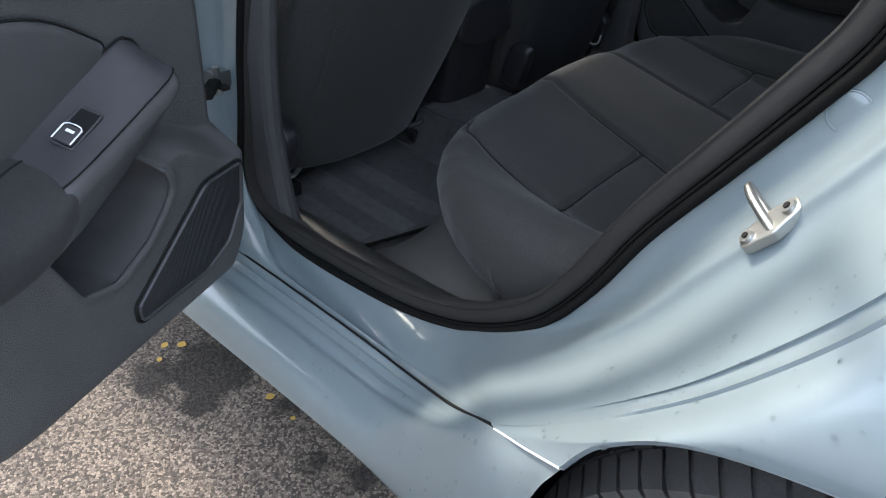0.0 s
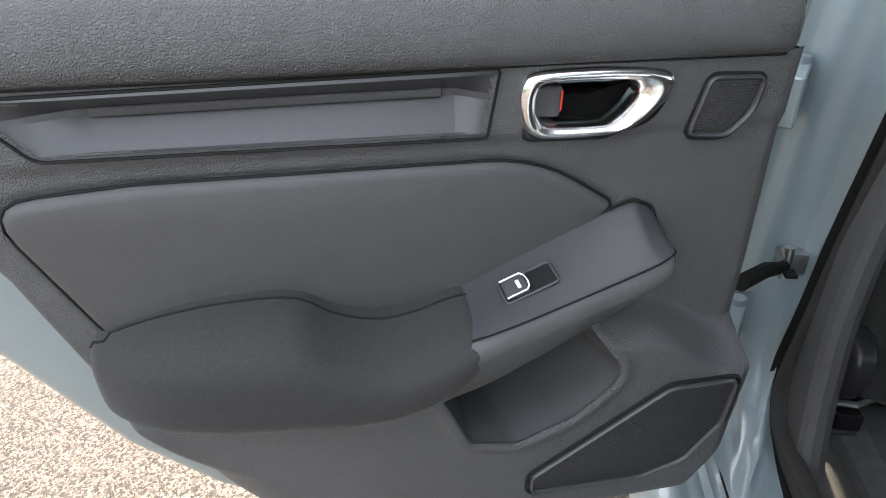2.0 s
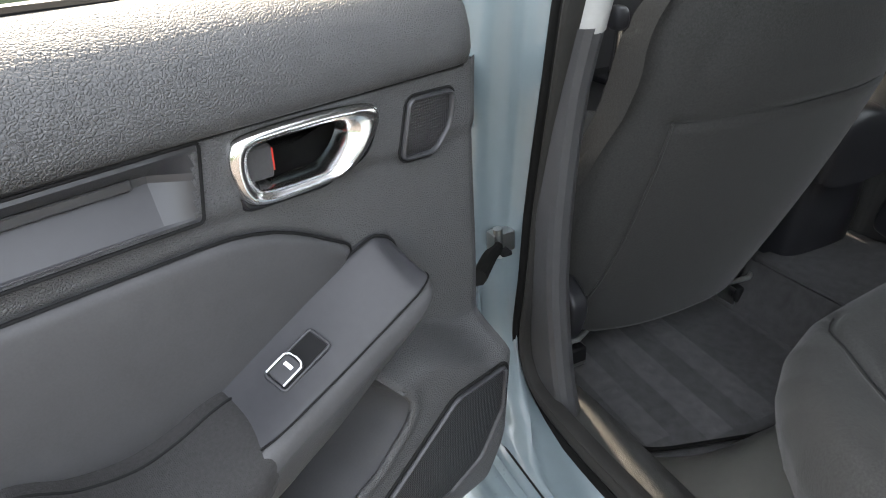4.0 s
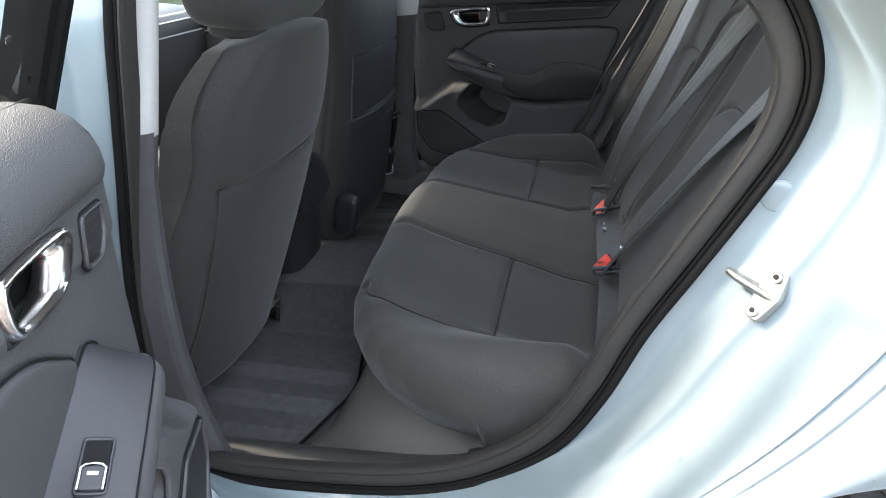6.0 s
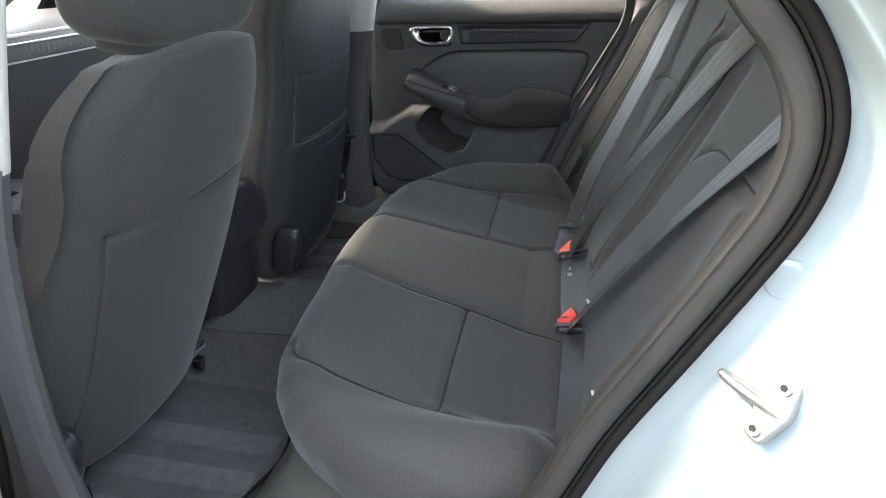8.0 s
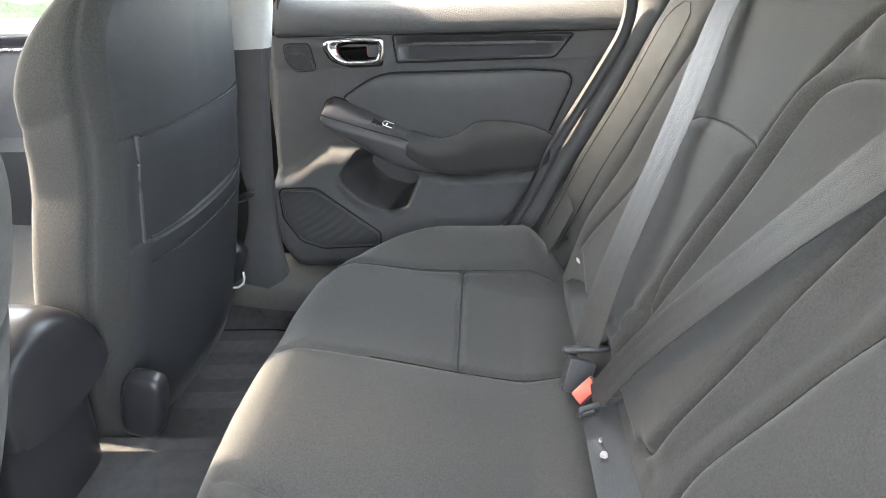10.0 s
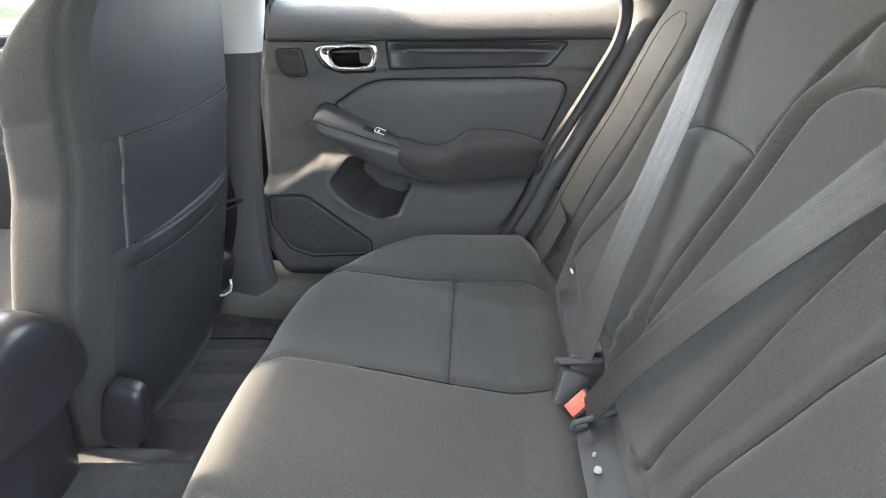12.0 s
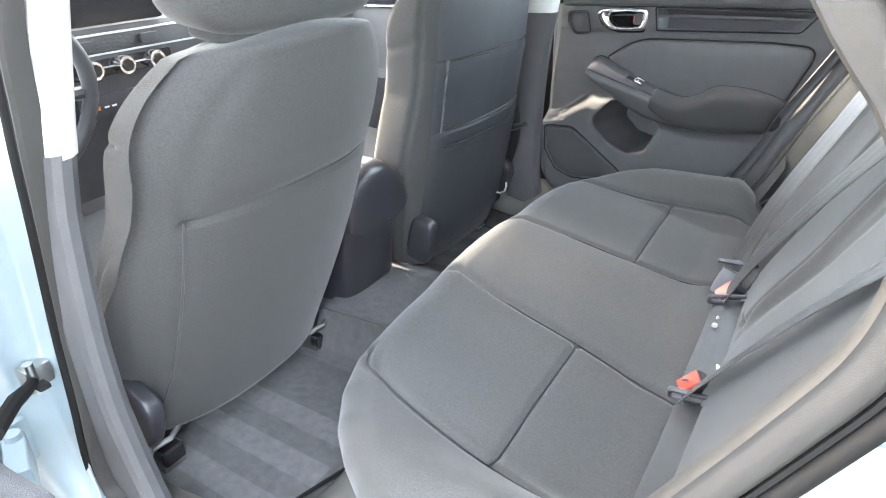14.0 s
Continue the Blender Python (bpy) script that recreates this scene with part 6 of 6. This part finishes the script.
for sd in (-1, 1):
    rows = []
    for x, y, z in spline([(0.44, 0.65, 0.412), (0.515, 0.652, 0.444), (0.583, 0.655, 0.503), (0.63, 0.66, 0.568), (0.675, 0.665, 0.66)], 16):
        rows.append([(x, sd * (y + 0.012), z - 0.002), (x + 0.002, sd * (y - 0.004), z + 0.004), (x + 0.004, sd * (y - 0.04), z), (x + 0.006, sd * (y - 0.075), z - 0.006), (x + 0.01, sd * (y - 0.13), z - 0.02)])
    solid("sill_end_trim", sheet([[(x, y, z - 0.012) for x, y, z in r] for r in rows])[0], PLAIN, "black plastic trim between cushion and door seal", "sill trim", kind="structure")

console = thing("centre_console", "black centre console between the front seats", "console")
rows = []
for x, k in ((-0.46, 1.0), (-0.2, 1.0), (-0.08, 1.0), (-0.045, 0.985), (-0.025, 0.93), (-0.014, 0.82), (-0.009, 0.6), (-0.008, 0.0)):
    rows.append([(x, 0.1 * math.sin(radians(a)) * (0.9 + 0.1 * k), 0.575 + 0.02 * (1 - abs(math.cos(radians(a)))) + 0.138 * k * abs(math.cos(radians(a))) ** 0.75) for a in range(-90, 91, 9)])
part("armrest_lid", sheet(rows)[0], CONSOLE, console, "satin black armrest lid", angle=80)
rows = []
for z, xr, w in ((0.40, -0.045, 0.088), (0.50, -0.035, 0.086), (0.58, -0.030, 0.082), (0.60, -0.035, 0.08)):
    r = []
    for j in range(21):
        a = -math.pi / 2 + math.pi * j / 20
        r.append((xr - 0.05 + 0.05 * abs(math.cos(a)) ** 0.4, w * math.copysign(abs(math.sin(a)) ** 0.6, math.sin(a)), z))
    r = [(-0.5, -w, z)] + r + [(-0.5, w, z)]
    rows.append(r)
part("rear_shell", sheet(rows)[0], CONSOLE, console, "black plastic rear face")
part("front_shell", box(-1.0, -0.45, -0.10, 0.10, 0.35, 0.66, 0.02, 3), PLAIN, console)

# ---- dashboard ----
dash = thing("dashboard", "black dashboard with vents and three climate knobs", "dashboard")
rows = []
for x, z in ((-0.66, 0.60), (-0.645, 0.75), (-0.64, 0.85), (-0.635, 0.905), (-0.65, 0.915), (-0.652, 0.945), (-0.66, 0.96), (-0.72, 0.985), (-0.85, 1.0), (-1.2, 0.98)):
    rows.append([(x, y, z) for y in np.linspace(-0.70, 0.70, 30)])
part("body", sheet(rows)[0], PLAIN, dash, "black soft dashboard body")
part("vent_strip", box(-0.650, -0.637, -0.25, 0.68, 0.909, 0.948, 0.003), GRILLE, dash, "dark mesh vent strip")
for z in (0.948, 0.908):
    part("trim_line", box(-0.642, -0.633, -0.25, 0.68, z - 0.0018, z + 0.0018, 0.0008), GREYTRIM, dash, "thin pale trim line")
for y in (-0.16, 0.0):
    part("vent_tab", box(-0.640, -0.628, y - 0.022, y + 0.022, 0.918, 0.938, 0.003), SATIN, dash)
part("knob_bar", box(-0.642, -0.632, -0.20, 0.05, 0.862, 0.898, 0.006), GLOSS, dash, "gloss black knob panel")
part("knob_line", box(-0.634, -0.630, -0.17, 0.02, 0.879, 0.8825, 0.0008), GREYTRIM, dash)
for y in (-0.161, -0.083, -0.004):
    kb = bmesh.new()
    bmesh.ops.create_cone(kb, cap_ends=True, segments=28, radius1=0.0215, radius2=0.0195, depth=0.022)
    kn = part("knob", moved(kb, Matrix.Translation((-0.622, y, 0.880)) @ Matrix.Rotation(radians(90), 4, "Y")), CHROME, dash, "knurled bright climate knob")
    ri = bmesh.new()
    bmesh.ops.create_cone(ri, cap_ends=True, segments=24, radius1=0.014, radius2=0.0125, depth=0.006)
    part("knob_face", moved(ri, Matrix.Translation((-0.6095, y, 0.880)) @ Matrix.Rotation(radians(90), 4, "Y")), GLOSS, kn, "dark knob face")
part("screen", box(-0.66, -0.645, -0.22, 0.06, 0.965, 1.09, 0.008), GLOSS, dash, "dark glossy centre screen")
part("side_stripe", box(-0.70, -0.66, -0.25, 0.68, 0.958, 0.966, 0.002), GREYTRIM, dash)
selector = thing("gear_selector", "gear selector with a black grip and chrome shaft", "gear lever", at=(-0.60, -0.06, 0.66))
part("shaft", tube([(0, 0, 0.0), (0.005, 0, 0.06), (0.008, 0, 0.10)], [0.016, 0.011, 0.010], 14), CHROME, selector, "chrome shaft")
part("grip", moved(cushion_block(0.028, 0.02, 0.028, 0.7), pose(0.0, 0, 0.125)), SATIN, selector, "black grip")
part("gate", box(-0.05, 0.06, -0.06, 0.06, -0.01, 0.004, 0.004), GLOSS, selector, "gloss black gate")
tray = thing("switch_plate", "black switch plate with an orange hazard mark", "switch plate", at=(-0.63, -0.16, 0.80))
part("plate", box(-0.008, 0.004, -0.05, 0.12, -0.022, 0.026, 0.004), SATIN, tray)
part("mark", box(0.004, 0.0055, -0.022, -0.004, -0.004, 0.004, 0.0005), ORANGE, tray, "orange mark")
for y in (0.012, 0.03, 0.06, 0.08):
    part("mark", box(0.004, 0.0055, y - 0.006, y + 0.006, -0.002, 0.002, 0.0005), WHITEP, tray, "white bar mark")
wheel_s = thing("steering_wheel", "black steering wheel with satin spokes", "steering wheel", at=(-0.56, -0.40, 0.85))
rim = [(0.06 * math.sin(a), 0.185 * math.cos(a), 0.175 * math.sin(a)) for a in (2 * math.pi * j / 40 for j in range(40))]
part("rim", tube(rim, 0.016, 10, closed=True), PLAIN, wheel_s)
part("hub", moved(cushion_block(0.04, 0.07, 0.06, 0.6), pose(-0.03, 0, 0, 0, 20, 0)), PLAIN, wheel_s)
for y in (-0.12, 0.12):
    part("spoke", tube([(-0.02, y * 0.4, 0), (0, y * 1.4, 0.005)], 0.013, 8), SATIN, wheel_s, "satin spoke")

# ---- front passenger door card and near-side front card ----
for sd in (-1, 1):
    fd = thing("front_door_card", "closed front door card with chrome handle", "car door", "front doors")
    rows = []
    for z, n in ((0.36, 0.0), (0.60, 0.012), (0.70, 0.05), (0.72, 0.055), (0.74, 0.01), (0.85, 0.0), (0.90, 0.006), (0.94, 0.008), (0.955, 0.004), (0.97, -0.02), (0.975, -0.09)):
        rows.append([(x, sd * (0.715 - n), z) for x in np.linspace(-1.05, -0.06, 12)])
    part("card", sheet(rows)[0], GRAIN, fd, "black grained door card")
    ring = fillet([(-0.585, 0.936, 0.016), (-0.70, 0.932, 0.014), (-0.69, 0.892, 0.03), (-0.60, 0.888, 0.016)], 6)
    fm = lambda co: Vector((co.x, sd * (0.705 - co.y), co.z))
    part("handle_ring", frame_ring(ring, 0.012, -0.004, 0.012), CHROME, fd, "satin chrome handle ring", mirror=fm)
    part("handle_bowl", panel(inset2d(ring, 0.008), -0.01, 0.001, 0.002), GLOSS, fd, mirror=fm)
    part("dark_stripe", box(-1.0, -0.07, -0.004, 0.006, 0.931, 0.952, 0.001), GLOSS, fd, mirror=fm)
    part("trim_line", box(-0.56, -0.07, -0.004, 0.006, 0.922, 0.927, 0.001), SILVER, fd, "bright trim line", mirror=fm)
    part("switch_panel", panel(fillet([(-0.72, 0.75, 0.01), (-0.58, 0.75, 0.01), (-0.58, 0.775, 0.01), (-0.72, 0.775, 0.01)]), 0.0, 0.05, 0.004), SATIN, fd, mirror=fm)
    for x in (-0.69, -0.655, -0.62):
        part("switch_key", box(x - 0.01, x + 0.01, 0.048, 0.054, 0.756, 0.770, 0.002), SILVER, fd, mirror=fm)

# right B pillar belt slot
b = solid("belt_guide", box(0.035, 0.06, 0.636, 0.648, 0.632, 0.644, 0.002), CHROME, "small bright belt guide on the pillar trim", "belt guide")

# ---- leaves on the asphalt ----
def leaf(at, size, turn):
    bm = bmesh.new()
    rows = []
    for i in range(7):
        f = i / 6
        w = math.sin(f * math.pi) ** 0.8 * 0.42
        rows.append([(f - 0.5, -w, 0.10 * w + 0.05 * f), (f - 0.5, 0, 0.02), (f - 0.5, w, 0.14 * w)])
    bm, _ = sheet(rows)
    bmesh.ops.solidify(bm, geom=bm.faces[:], thickness=0.03)
    ob = solid("leaf", bm, LEAF, "small dry yellow leaf on the asphalt", "leaf", "fallen leaves")
    ob.matrix_world = Matrix.Translation((*at, GROUND_Z + 0.002)) @ Matrix.Rotation(turn, 4, "Z") @ Matrix.Scale(size, 4)


for at, size, turn in (((-0.176, -0.774), 0.022, 0.5), ((-0.20, -0.80), 0.018, 2.0), ((0.075, -0.736), 0.02, 1.2), ((-0.17, -0.83), 0.014, 2.6), ((0.15, -0.74), 0.012, 0.2), ((0.70, -0.70), 0.02, 0.9), ((-0.42, -0.96), 0.014, 1.7)):
    leaf(at, size, turn)

# ---- rain drops on the wing and sill ----
rng = random.Random(5)


def drop_mesh():
    bm = bmesh.new()
    rows = [[(math.cos(a) * r, math.sin(a) * r, h) for a in (2 * math.pi * j / 8 for j in range(8))] for r, h in ((1.0, -0.1), (0.85, 0.28), (0.5, 0.48))]
    bm, g = sheet(rows, close_v=True)
    cap(bm, g[-1])
    me = bpy.data.meshes.new("drop")
    for f in bm.faces:
        f.smooth = True
    bm.to_mesh(me)
    bm.free()
    return me


def scatter(name, spots, label, size, parent=None):
    """Round drops standing on spots (point, normal), joined into one mesh."""
    verts, faces = [], []
    proto = drop_mesh()
    pv = [v.co.copy() for v in proto.vertices]
    pf = [tuple(p.vertices) for p in proto.polygons]
    bpy.data.meshes.remove(proto)
    for p, nv in spots:
        r = size * rng.uniform(0.5, 1.5) * (1.6 if rng.random() < 0.1 else 1)
        m = Matrix.Translation(p) @ nv.to_track_quat("Z", "Y").to_matrix().to_4x4() @ Matrix.Diagonal((r, r * rng.uniform(0.8, 1.3), r, 1))
        base = len(verts)
        verts += [tuple(m @ v) for v in pv]
        faces += [tuple(base + i for i in f) for f in pf]
    me = bpy.data.meshes.new(name)
    me.from_pydata(verts, [], faces)
    for f in me.polygons:
        f.use_smooth = True
    me.materials.append(WATER)
    ob = new(name, me)
    if parent:
        ob.parent = parent
        return tagged(ob, label, kind="stuff")
    return tagged(ob, label, "rain drops", kind="stuff")


def spots_on(ob, count, keep):
    polys = [p for p in ob.data.polygons if keep(p.center)]
    out = []
    weights = [p.area for p in polys]
    for p in rng.choices(polys, weights, k=count):
        vs = [ob.data.vertices[i].co for i in p.vertices]
        a, b = rng.random(), rng.random()
        q = (vs[0] * (1 - a) + vs[1] * a) * (1 - b) + (vs[3] * (1 - a) + vs[2] * a) * b if len(vs) == 4 else p.center
        nv = p.normal.copy()
        if nv.y > 0 and ob.name.startswith(("quarter", "door_jamb", "sill")):
            nv.negate()
        out.append((q, nv))
    return out


scatter("rain_drops", spots_on(quarter, 330, lambda c: c.x < 1.35), "scattered rain drops standing on the rear wing", 0.0016)
scatter("rain_drops", spots_on(jamb, 90, lambda c: c.x > 0.70 and c.y < -0.79 and c.z < 1.1), "scattered rain drops along the jamb", 0.0012)
scatter("rain_drops", spots_on(garnish, 90, lambda c: -0.1 < c.x < 0.75 and c.z > 0.33), "scattered rain drops on the sill moulding", 0.0014)
for child in left_door.children:
    if child.name.startswith("window_glass"):
        scatter("rain_drops", spots_on(child, 160, lambda c: True), "rain drops on the glass", 0.003, left_door)
